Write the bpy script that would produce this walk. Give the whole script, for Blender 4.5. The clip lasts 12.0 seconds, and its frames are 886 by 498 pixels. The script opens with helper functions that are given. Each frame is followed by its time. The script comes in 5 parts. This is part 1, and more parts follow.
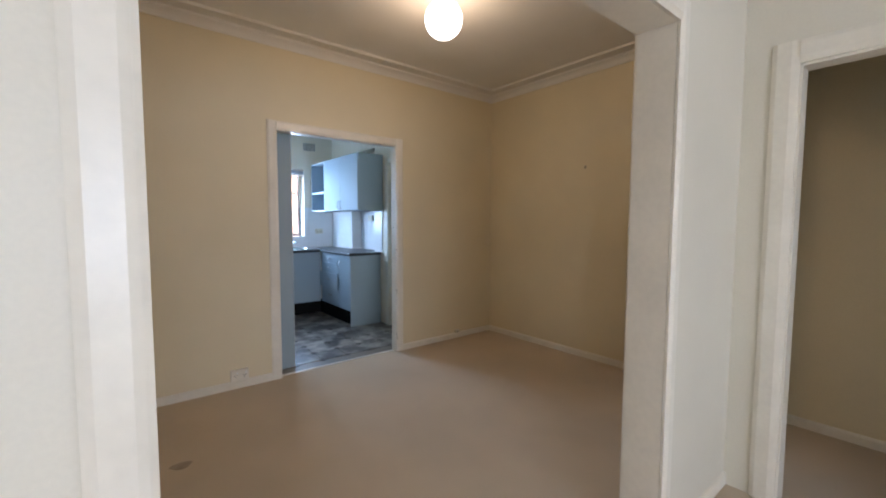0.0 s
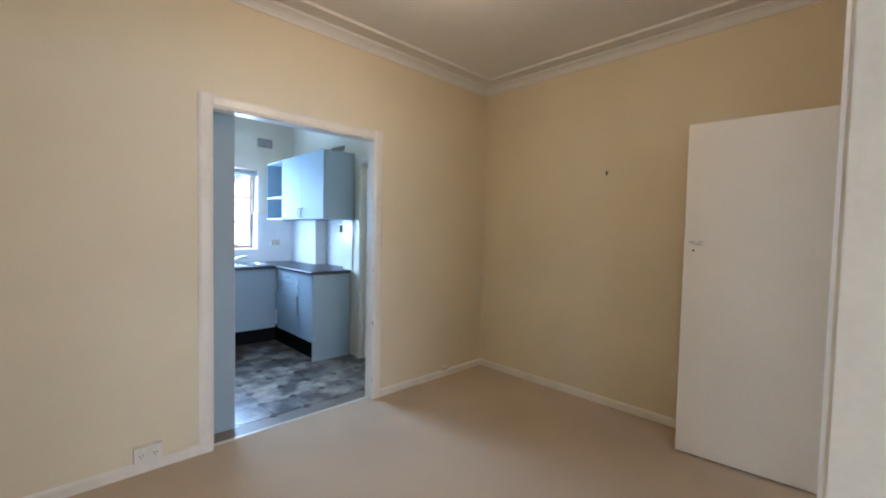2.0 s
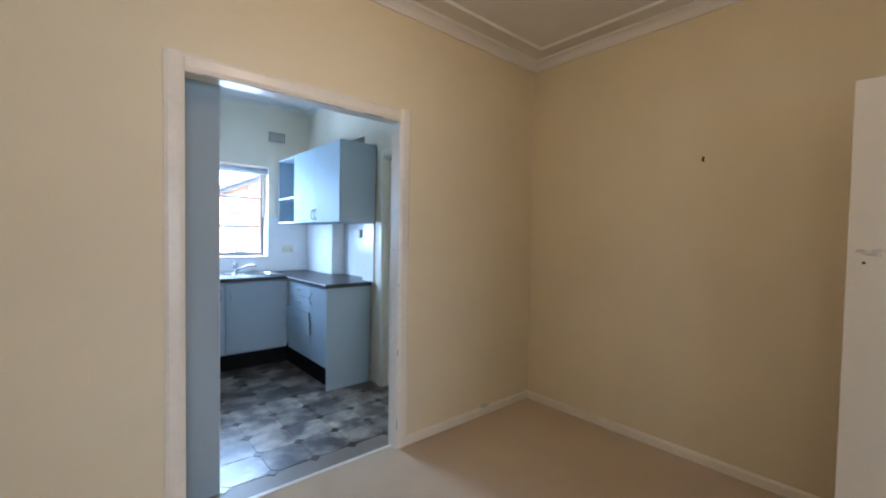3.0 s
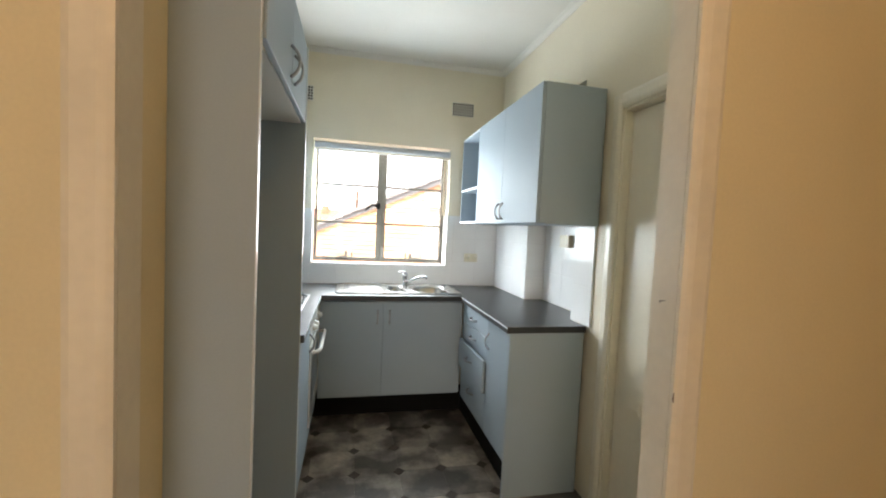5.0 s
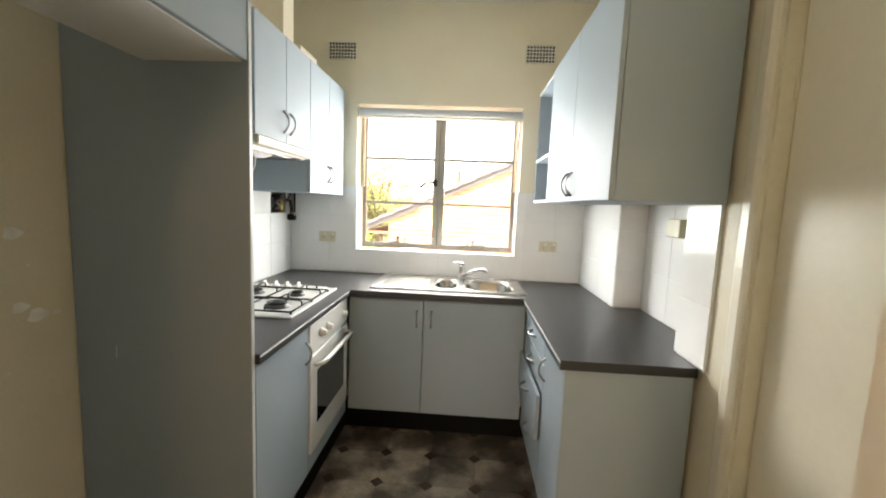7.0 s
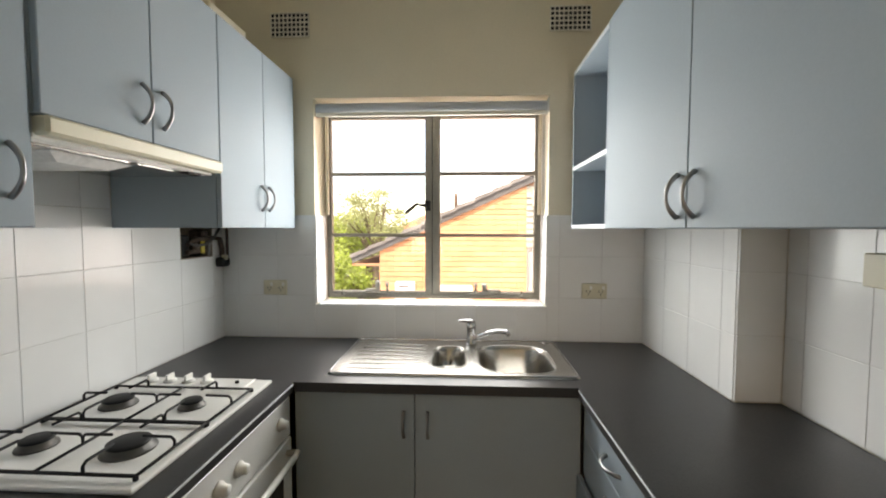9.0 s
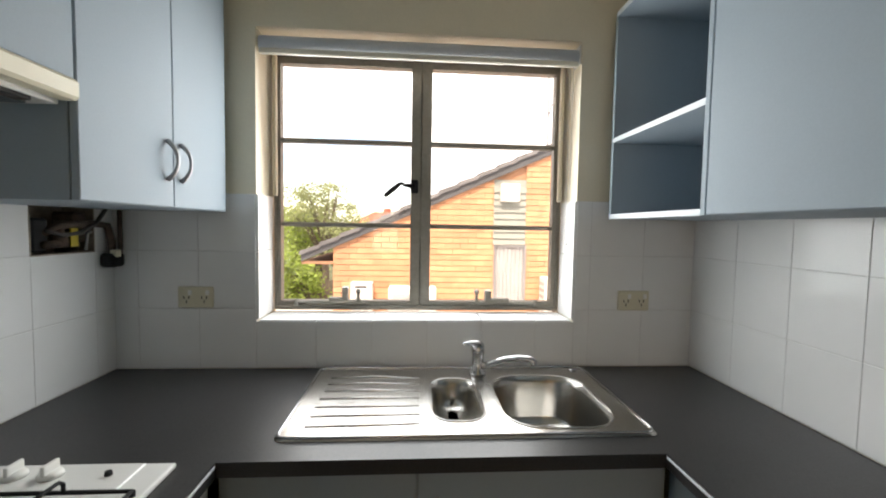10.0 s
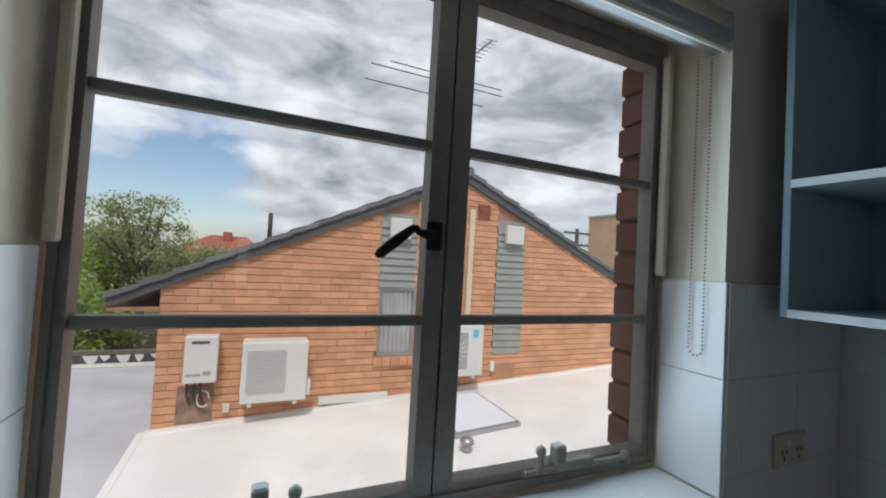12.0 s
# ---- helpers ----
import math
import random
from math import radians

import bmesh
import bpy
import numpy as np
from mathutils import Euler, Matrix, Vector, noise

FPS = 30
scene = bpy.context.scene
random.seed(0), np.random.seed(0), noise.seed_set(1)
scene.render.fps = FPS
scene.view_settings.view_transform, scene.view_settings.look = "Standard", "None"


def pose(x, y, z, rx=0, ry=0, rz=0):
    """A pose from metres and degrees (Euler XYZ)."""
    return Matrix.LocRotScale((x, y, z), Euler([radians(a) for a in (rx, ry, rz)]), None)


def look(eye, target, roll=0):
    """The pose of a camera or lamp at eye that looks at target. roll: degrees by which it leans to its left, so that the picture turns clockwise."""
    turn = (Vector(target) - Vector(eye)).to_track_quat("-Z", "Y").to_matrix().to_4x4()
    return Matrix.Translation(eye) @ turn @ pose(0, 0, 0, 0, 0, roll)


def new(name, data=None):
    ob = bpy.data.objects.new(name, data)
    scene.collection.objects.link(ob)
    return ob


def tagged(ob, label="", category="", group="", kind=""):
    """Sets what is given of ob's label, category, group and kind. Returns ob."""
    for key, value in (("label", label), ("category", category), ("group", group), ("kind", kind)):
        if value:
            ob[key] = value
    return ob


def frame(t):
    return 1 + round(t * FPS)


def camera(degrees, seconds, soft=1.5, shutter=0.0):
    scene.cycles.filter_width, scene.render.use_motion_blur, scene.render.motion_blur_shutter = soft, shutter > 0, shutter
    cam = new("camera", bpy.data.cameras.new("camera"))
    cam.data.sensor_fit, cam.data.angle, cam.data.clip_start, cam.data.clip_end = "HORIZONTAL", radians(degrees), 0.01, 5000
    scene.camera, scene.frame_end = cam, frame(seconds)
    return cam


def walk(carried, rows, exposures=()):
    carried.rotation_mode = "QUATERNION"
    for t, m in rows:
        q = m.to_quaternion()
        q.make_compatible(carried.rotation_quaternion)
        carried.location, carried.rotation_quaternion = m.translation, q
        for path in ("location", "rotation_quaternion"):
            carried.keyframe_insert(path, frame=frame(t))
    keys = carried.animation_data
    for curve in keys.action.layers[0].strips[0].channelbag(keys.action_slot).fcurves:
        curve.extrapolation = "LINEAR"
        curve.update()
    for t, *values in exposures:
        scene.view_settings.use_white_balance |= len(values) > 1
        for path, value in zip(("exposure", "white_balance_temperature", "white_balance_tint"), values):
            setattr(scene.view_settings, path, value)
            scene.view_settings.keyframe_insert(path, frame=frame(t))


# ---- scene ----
cam = camera(94.5, 12.0, soft=2.0)
PATH = [
    (0, (-0.128, 0.04, 1.335), (1.129, 1.589, 1.2), 0.2),
    (0.5, (-0.072, 0.393, 1.37), (1.196, 1.931, 1.217), 0.1),
    (1, (-0.011, 0.573, 1.377), (1.283, 2.089, 1.224), 0.2),
    (1.5, (0.114, 0.644, 1.369), (1.437, 2.137, 1.231), 0.5),
    (2, (0.242, 0.814, 1.368), (1.631, 2.251, 1.283), 1.2),
    (2.5, (0.395, 1.088, 1.41), (1.855, 2.455, 1.378), 1.1),
    (3, (0.635, 1.412, 1.37), (1.942, 2.924, 1.304), 1.0),
    (3.5, (0.802, 1.761, 1.354), (1.918, 3.42, 1.297), 1.3),
    (3.7, (0.861, 1.905, 1.378), (1.9, 3.613, 1.324), 1.2),
    (5.3, (1.443, 2.899, 1.428), (1.758, 4.87, 1.302), 2.5),
    (5.5, (1.496, 3.001, 1.43), (1.737, 4.981, 1.278), 2.2),
    (6, (1.688, 3.193, 1.43), (1.739, 5.183, 1.238), 2.5),
    (6.5, (1.792, 3.279, 1.434), (1.719, 5.266, 1.214), 2.5),
    (6.7, (1.82, 3.299, 1.437), (1.715, 5.283, 1.212), 2.5),
    (8.3, (1.8, 3.812, 1.445), (1.707, 5.805, 1.3), 1.4),
    (8.5, (1.782, 3.937, 1.43), (1.718, 5.931, 1.293), 0.8),
    (9, (1.769, 4.22, 1.472), (1.663, 6.214, 1.371), 0.1),
    (9.5, (1.652, 4.495, 1.453), (1.685, 6.492, 1.345), 0.7),
    (10, (1.583, 4.742, 1.435), (1.717, 6.735, 1.326), 1.0),
    (10.5, (1.561, 5.054, 1.456), (1.749, 7.044, 1.369), 1.5),
    (11, (1.452, 5.341, 1.482), (1.783, 7.312, 1.409), 2.1),
    (11.5, (1.31, 5.605, 1.517), (1.87, 7.525, 1.51), 2.7),
    (12, (1.289, 5.67, 1.542), (2.107, 7.494, 1.608), 3.3),
]
walk(cam, [(t, look(eye, target, roll)) for t, eye, target, roll in PATH],
     exposures=[(0.0, 1.55, 5050, 14), (0.6, 1.85, 4850, 15), (1.5, 2.1, 4720, 12), (2.6, 1.93, 4850, 13), (3.7, 1.85, 5100, 13), (5.3, 1.8, 7900, 16), (6.7, 1.98, 8600, 18),
                (8.5, 1.3, 8600, 20), (9.0, 0.88, 8600, 20), (10.0, 0.42, 8100, 19), (10.6, -0.45, 7200, 16), (11.2, -1.15, 6550, 11), (12.0, -1.4, 6350, 10)])

# ---- world, sun, large lights ----
SUN_ELEV, SUN_TURN = 56.0, 200.0
world = bpy.data.worlds.new("sky")
scene.world = world
world.use_nodes = True
wn = world.node_tree
wn.nodes.clear()


def wnode(kind, **sets):
    n = wn.nodes.new(kind)
    for k, v in sets.items():
        n.inputs[k].default_value = v
    return n


w_out, w_bg = wnode("ShaderNodeOutputWorld"), wnode("ShaderNodeBackground", Strength=0.15)
w_sky = wnode("ShaderNodeTexSky")
w_sky.sky_type, w_sky.sun_disc = "NISHITA", False
w_sky.sun_elevation, w_sky.sun_rotation = radians(SUN_ELEV), radians(SUN_TURN)
w_co = wnode("ShaderNodeTexCoord")
w_map = wnode("ShaderNodeMapping", Scale=(1.0, 1.0, 2.2), Location=(0.35, 0.1, 0.0))
w_n1 = wnode("ShaderNodeTexNoise", Scale=2.6, Detail=9.0, Roughness=0.58, Distortion=0.15)
w_ramp = wnode("ShaderNodeValToRGB")
w_ramp.color_ramp.elements[0].position, w_ramp.color_ramp.elements[1].position = 0.27, 0.43
w_n2 = wnode("ShaderNodeTexNoise", Scale=4.2, Detail=8.0, Roughness=0.6, Distortion=0.3)
w_ramp2 = wnode("ShaderNodeValToRGB")
w_ramp2.color_ramp.elements[0].position, w_ramp2.color_ramp.elements[1].position = 0.36, 0.66
w_ramp2.color_ramp.elements[0].color, w_ramp2.color_ramp.elements[1].color = (5.4, 5.9, 6.6, 1), (17.0, 17.4, 18.0, 1)
w_mix = wnode("ShaderNodeMix")
w_mix.data_type = "RGBA"
wl = wn.links.new
wl(w_co.outputs["Generated"], w_map.inputs["Vector"])
wl(w_map.outputs["Vector"], w_n1.inputs["Vector"])
wl(w_map.outputs["Vector"], w_n2.inputs["Vector"])
w_dir, w_gap, w_less = wnode("ShaderNodeVectorMath"), wnode("ShaderNodeMapRange"), wnode("ShaderNodeMath")
w_dir.operation, w_less.operation = "DOT_PRODUCT", "SUBTRACT"
w_dir.inputs[1].default_value = (-0.18, 0.975, 0.13)
for key, value in (("From Min", 0.978), ("From Max", 1.0), ("To Min", 0.0), ("To Max", 0.27)):
    w_gap.inputs[key].default_value = value
# thinner cloud low in the north-west
wl(w_co.outputs["Generated"], w_dir.inputs[0])
wl(w_dir.outputs["Value"], w_gap.inputs["Value"])
wl(w_n1.outputs["Fac"], w_less.inputs[0])
wl(w_gap.outputs["Result"], w_less.inputs[1])
wl(w_less.outputs[0], w_ramp.inputs["Fac"])
wl(w_n2.outputs["Fac"], w_ramp2.inputs["Fac"])
wl(w_ramp.outputs["Color"], w_mix.inputs["Factor"])
w_gain = wnode("ShaderNodeVectorMath")
w_gain.operation = "SCALE"
w_gain.inputs["Scale"].default_value = 2.2
wl(w_sky.outputs["Color"], w_gain.inputs[0])
wl(w_gain.outputs["Vector"], w_mix.inputs["A"])
wl(w_ramp2.outputs["Color"], w_mix.inputs["B"])
wl(w_mix.outputs["Result"], w_bg.inputs["Color"])
wl(w_bg.outputs["Background"], w_out.inputs["Surface"])

sun = new("sun", bpy.data.lights.new("sun", "SUN"))
sun.data.energy, sun.data.angle, sun.data.color = 5.0, radians(8.0), (1.0, 0.95, 0.88)
sa, se = radians(SUN_TURN), radians(SUN_ELEV)
sun.matrix_basis = look((0, 0, 0), (-math.sin(sa) * math.cos(se), -math.cos(sa) * math.cos(se), -math.sin(se)))


def window_light(name, place, towards, w, h, watts, colour):
    lamp = new(name, bpy.data.lights.new(name, "AREA"))
    lamp.data.shape, lamp.data.size, lamp.data.size_y = "RECTANGLE", w, h
    lamp.data.energy, lamp.data.color = watts, colour
    lamp.matrix_basis = look(place, towards)


# daylight in the living room's window opening and in the kitchen window
window_light("living_window_light", (-0.25, -3.72, 1.3), (-0.05, 0.0, 0.8), 2.6, 1.1, 16, (1.0, 0.91, 0.76))
window_light("kitchen_window_light", (1.6, 6.29, 1.6), (1.6, 3.0, 1.15), 0.96, 0.84, 12.5, (0.66, 0.85, 1.0))
bulb = new("ceiling_bulb_light", bpy.data.lights.new("ceiling_bulb_light", "POINT"))
bulb.data.energy, bulb.data.color, bulb.data.shadow_soft_size = 3.4, (1.0, 0.60, 0.27), 0.11
bulb.location = (1.60, 2.17, 2.60)

# ---- materials ----
def material(name, colour, rough=0.6, metal=0.0, grain=0.0, grain_size=60.0, stain=0.0, stain_size=2.5, bump=0.0, bump_size=None,
             per_piece=0.0, coat=0.0, spec=0.5, second=None):
    m = bpy.data.materials.new(name)
    m.use_nodes = True
    t = m.node_tree
    b = t.nodes["Principled BSDF"]
    b.inputs["Roughness"].default_value, b.inputs["Metallic"].default_value = rough, metal
    b.inputs["Coat Weight"].default_value, b.inputs["Specular IOR Level"].default_value = coat, spec
    co = t.nodes.new("ShaderNodeNewGeometry")
    rgb = t.nodes.new("ShaderNodeRGB")
    rgb.outputs[0].default_value = (*colour, 1)
    last = rgb.outputs[0]

    def noise_of(size, detail=4.0):
        n = t.nodes.new("ShaderNodeTexNoise")
        n.inputs["Scale"].default_value, n.inputs["Detail"].default_value = size, detail
        t.links.new(co.outputs["Position"], n.inputs["Vector"])
        return n.outputs["Fac"]

    def vary(last, fac, amount):
        hsv = t.nodes.new("ShaderNodeHueSaturation")
        mr = t.nodes.new("ShaderNodeMapRange")
        mr.inputs["From Min"].default_value, mr.inputs["From Max"].default_value = 0.3, 0.7
        mr.inputs["To Min"].default_value, mr.inputs["To Max"].default_value = 1 - amount, 1 + amount
        t.links.new(fac, mr.inputs["Value"])
        t.links.new(mr.outputs["Result"], hsv.inputs["Value"])
        t.links.new(last, hsv.inputs["Color"])
        return hsv.outputs["Color"]

    if second:
        mix = t.nodes.new("ShaderNodeMix")
        mix.data_type = "RGBA"
        ramp = t.nodes.new("ShaderNodeValToRGB")
        ramp.color_ramp.elements[0].position, ramp.color_ramp.elements[1].position = 0.42, 0.6
        t.links.new(noise_of(second[1], 6.0), ramp.inputs["Fac"])
        t.links.new(ramp.outputs["Color"], mix.inputs["Factor"])
        t.links.new(last, mix.inputs["A"])
        mix.inputs["B"].default_value = (*second[0], 1)
        last = mix.outputs["Result"]
    if stain:
        last = vary(last, noise_of(stain_size, 5.0), stain)
    if grain:
        last = vary(last, noise_of(grain_size, 3.0), grain)
    if per_piece:
        info = t.nodes.new("ShaderNodeObjectInfo")
        geo = t.nodes.new("ShaderNodeNewGeometry")
        add = t.nodes.new("ShaderNodeMath")
        add.operation = "ADD"
        frac = t.nodes.new("ShaderNodeMath")
        frac.operation = "FRACT"
        t.links.new(info.outputs["Random"], add.inputs[0])
        t.links.new(geo.outputs["Random Per Island"], add.inputs[1])
        t.links.new(add.outputs[0], frac.inputs[0])
        mr = t.nodes.new("ShaderNodeMapRange")
        mr.inputs["To Min"].default_value, mr.inputs["To Max"].default_value = 0.3, 0.7
        t.links.new(frac.outputs[0], mr.inputs["Value"])
        last = vary(last, mr.outputs["Result"], per_piece)
    t.links.new(last, b.inputs["Base Color"])
    if bump:
        bn = t.nodes.new("ShaderNodeBump")
        bn.inputs["Strength"].default_value, bn.inputs["Distance"].default_value = bump, 0.002
        t.links.new(noise_of(bump_size or grain_size, 5.0), bn.inputs["Height"])
        t.links.new(bn.outputs["Normal"], b.inputs["Normal"])
    return m


def glass(name, rough=0.0):
    m = bpy.data.materials.new(name)
    m.use_nodes = True
    t = m.node_tree
    t.nodes.clear()
    o, mix, tr, gl = (t.nodes.new("ShaderNode" + k) for k in ("OutputMaterial", "MixShader", "BsdfTransparent", "BsdfGlossy"))
    lw, pw, sc = t.nodes.new("ShaderNodeLayerWeight"), t.nodes.new("ShaderNodeMath"), t.nodes.new("ShaderNodeMath")
    lw.inputs["Blend"].default_value, gl.inputs["Roughness"].default_value = 0.5, rough
    pw.operation, sc.operation = "POWER", "MULTIPLY_ADD"
    pw.inputs[1].default_value, sc.inputs[1].default_value, sc.inputs[2].default_value = 5.0, 0.9, 0.02
    t.links.new(lw.outputs["Facing"], pw.inputs[0])
    t.links.new(pw.outputs[0], sc.inputs[0])
    t.links.new(sc.outputs[0], mix.inputs[0])
    t.links.new(tr.outputs[0], mix.inputs[1])
    t.links.new(gl.outputs[0], mix.inputs[2])
    t.links.new(mix.outputs[0], o.inputs[0])
    return m


def leafy(name, colour):
    m = material(name, colour, 0.6, per_piece=0.4, stain=0.25, stain_size=1.0)
    t = m.node_tree
    b, o = t.nodes["Principled BSDF"], t.nodes["Material Output"]
    mix, tl_ = t.nodes.new("ShaderNodeMixShader"), t.nodes.new("ShaderNodeBsdfTranslucent")
    t.links.new(b.inputs["Base Color"].links[0].from_socket, tl_.inputs["Color"])
    mix.inputs[0].default_value = 0.5
    t.links.new(b.outputs[0], mix.inputs[1])
    t.links.new(tl_.outputs[0], mix.inputs[2])
    t.links.new(mix.outputs[0], o.inputs[0])
    return m


def glowing(name, colour, strength):
    m = bpy.data.materials.new(name)
    m.use_nodes = True
    b = m.node_tree.nodes["Principled BSDF"]
    b.inputs["Emission Color"].default_value, b.inputs["Emission Strength"].default_value = (*colour, 1), strength
    b.inputs["Base Color"].default_value = (0.9, 0.88, 0.82, 1)
    return m


M_WALL = material("cream_wall_paint", (0.73, 0.635, 0.425), 0.62, stain=0.035, stain_size=1.6, grain=0.02, grain_size=120, bump=0.12, bump_size=90)
M_LIVING = material("pale_wall_paint", (0.72, 0.67, 0.55), 0.5, stain=0.03, grain=0.02, grain_size=120, bump=0.12, bump_size=80)
M_KWALL = material("kitchen_wall_paint", (0.79, 0.72, 0.57), 0.5, stain=0.04, stain_size=2.0, grain=0.02, grain_size=100, bump=0.12, bump_size=70)
M_CEIL = material("ceiling_paint", (0.76, 0.73, 0.67), 0.75, stain=0.03, grain=0.01, bump=0.06)
M_TRIM = material("cream_gloss_trim", (0.78, 0.725, 0.61), 0.32, stain=0.05, stain_size=5, grain=0.02, grain_size=40, bump=0.15, bump_size=25)
M_DOOR = material("cream_door_paint", (0.78, 0.72, 0.59), 0.36, stain=0.04, stain_size=2, grain=0.015, grain_size=50, bump=0.1, bump_size=30)
M_CARPET = material("beige_carpet", (0.56, 0.45, 0.305), 0.95, stain=0.07, stain_size=1.8, grain=0.22, grain_size=420, bump=0.9, bump_size=420, spec=0.2)
M_CARPET.node_tree.nodes["Principled BSDF"].inputs["Sheen Weight"].default_value = 0.2
M_LAM = material("blue_grey_laminate", (0.33, 0.395, 0.44), 0.55, spec=0.15, stain=0.02, grain=0.015, grain_size=180, bump=0.05, bump_size=220)
M_LAMIN = material("blue_grey_laminate_inside", (0.31, 0.37, 0.42), 0.5, stain=0.02, grain=0.01)
M_EDGE = material("pale_edge_strip", (0.62, 0.66, 0.68), 0.35)
M_TOP = material("charcoal_worktop", (0.033, 0.032, 0.033), 0.38, grain=0.35, grain_size=350, stain=0.12, stain_size=4, bump=0.08, bump_size=300)
M_KICK = material("black_kickboard", (0.008, 0.0078, 0.0075), 0.6, spec=0.1, stain=0.1)
M_TILE = material("white_glazed_tile", (0.81, 0.815, 0.81), 0.16, spec=0.35, stain=0.02, stain_size=6, per_piece=0.02, bump=0.05, bump_size=9)
M_GROUT = material("grey_grout", (0.70, 0.695, 0.68), 0.85, stain=0.12, grain=0.1)
M_STEEL = material("brushed_steel", (0.47, 0.45, 0.42), 0.25, 1.0, grain=0.04, grain_size=60, bump=0.04, bump_size=160)
M_CHROME = material("chrome", (0.56, 0.56, 0.57), 0.12, 1.0)
M_HANDLE = material("satin_handle", (0.36, 0.36, 0.36), 0.3, 1.0)
M_ENAMEL = material("white_enamel", (0.80, 0.79, 0.76), 0.2, stain=0.02, coat=0.3)
M_CREAM = material("cream_plastic", (0.66, 0.61, 0.46), 0.4, stain=0.04)
M_WPLAST = material("white_plastic", (0.78, 0.77, 0.73), 0.35, stain=0.03)
M_IRON = material("black_iron", (0.015, 0.015, 0.016), 0.6, bump=0.2, bump_size=200, spec=0.25)
M_BURN = material("burner_grey", (0.10, 0.095, 0.09), 0.5, 0.5)
M_OVGLASS = material("dark_oven_glass", (0.012, 0.012, 0.013), 0.06, coat=0.6)
M_DARK = material("dark_cavity", (0.02, 0.018, 0.016), 0.8, stain=0.3, grain=0.3, grain_size=40)
M_RUST = material("rusty_pipe", (0.085, 0.055, 0.04), 0.6, 0.3, stain=0.4, stain_size=20, grain=0.3)
M_YELLOW = material("yellow_brass_tag", (0.55, 0.42, 0.05), 0.4)
M_STEELWIN = material("grey_window_paint", (0.27, 0.25, 0.215), 0.5, stain=0.12, stain_size=8, grain=0.08, grain_size=70, bump=0.2, bump_size=40)
M_BLIND = material("grey_blind_fabric", (0.60, 0.62, 0.65), 0.75, grain=0.05, grain_size=300)
M_VENT = material("vent_plaster", (0.80, 0.77, 0.68), 0.6, stain=0.1, stain_size=15)
M_VIN = material("brown_vinyl_octagon", (0.09, 0.073, 0.062), 0.3, spec=1.0, second=((0.36, 0.32, 0.27), 5.0), stain=0.25, stain_size=13, grain=0.12, grain_size=60, per_piece=0.35, bump=0.04, bump_size=50)
M_VDOT = material("dark_vinyl_dot", (0.055, 0.032, 0.022), 0.3, spec=1.0, stain=0.2, stain_size=20, bump=0.1)
M_VJOINT = material("pale_vinyl_joint", (0.24, 0.21, 0.17), 0.4, stain=0.2)
M_GLASS = glass("window_glass")
M_GLOBE = glowing("lit_globe", (1.0, 0.80, 0.55), 1.6)
M_FLOORSTAIN = material("carpet_stain", (0.37, 0.305, 0.23), 0.95, stain=0.2, stain_size=20, grain=0.25, grain_size=420, bump=0.9, bump_size=420, spec=0.2)
M_SCUFF = material("worn_plaster_patch", (0.90, 0.885, 0.83), 0.8, stain=0.15, stain_size=12)
M_SMUDGE = material("dirty_smudge", (0.62, 0.57, 0.47), 0.6, stain=0.4, stain_size=30)

# ---- building helpers ----
ORIGIN = {}


def thing(name, place, label, category, group="", kind=""):
    ob = new(name)
    ob.empty_display_size = 0.1
    ob.location = place
    ORIGIN[ob.name] = Vector(place)
    return tagged(ob, label, category, group, kind)


def finish(name, bm, mat, smooth=False):
    me = bpy.data.meshes.new(name)
    bmesh.ops.recalc_face_normals(bm, faces=bm.faces)
    bm.to_mesh(me)
    bm.free()
    me.materials.append(mat)
    if smooth:
        me.polygons.foreach_set("use_smooth", [True] * len(me.polygons))
    return me


def part(name, bm, mat, parent, label="", smooth=False):
    """Links a bmesh in world coordinates as one mesh under a thing or part."""
    o = ORIGIN[parent.name]
    bmesh.ops.translate(bm, verts=bm.verts, vec=-o)
    ob = new(name, finish(name, bm, mat, smooth))
    ob.parent = parent
    ORIGIN[ob.name] = o
    return tagged(ob, label)


def solo(name, bm, mat, label, category, kind="", group="", smooth=False):
    ob = new(name, finish(name, bm, mat, smooth))
    ORIGIN[ob.name] = Vector((0, 0, 0))
    return tagged(ob, label, category, group, kind)


def box(x0, x1, y0, y1, z0, z1, bevel=0.0, bm=None, segs=1):
    own = bmesh.new()
    bmesh.ops.create_cube(own, size=1.0)
    for v in own.verts:
        v.co = Vector(((x0 + x1) / 2 + v.co.x * (x1 - x0), (y0 + y1) / 2 + v.co.y * (y1 - y0), (z0 + z1) / 2 + v.co.z * (z1 - z0)))
    if bevel:
        bmesh.ops.bevel(own, geom=own.edges[:], offset=bevel, segments=segs, affect="EDGES", profile=0.5)
    return merge(bm, own)


def merge(bm, own):
    if bm is None:
        return own
    me = bpy.data.meshes.new("tmp")
    own.to_mesh(me)
    own.free()
    bm.from_mesh(me)
    bpy.data.meshes.remove(me)
    return bm


def boxes(rows, bevel=0.0):
    bm = bmesh.new()
    for r in rows:
        box(*r, bevel=bevel, bm=bm)
    return bm


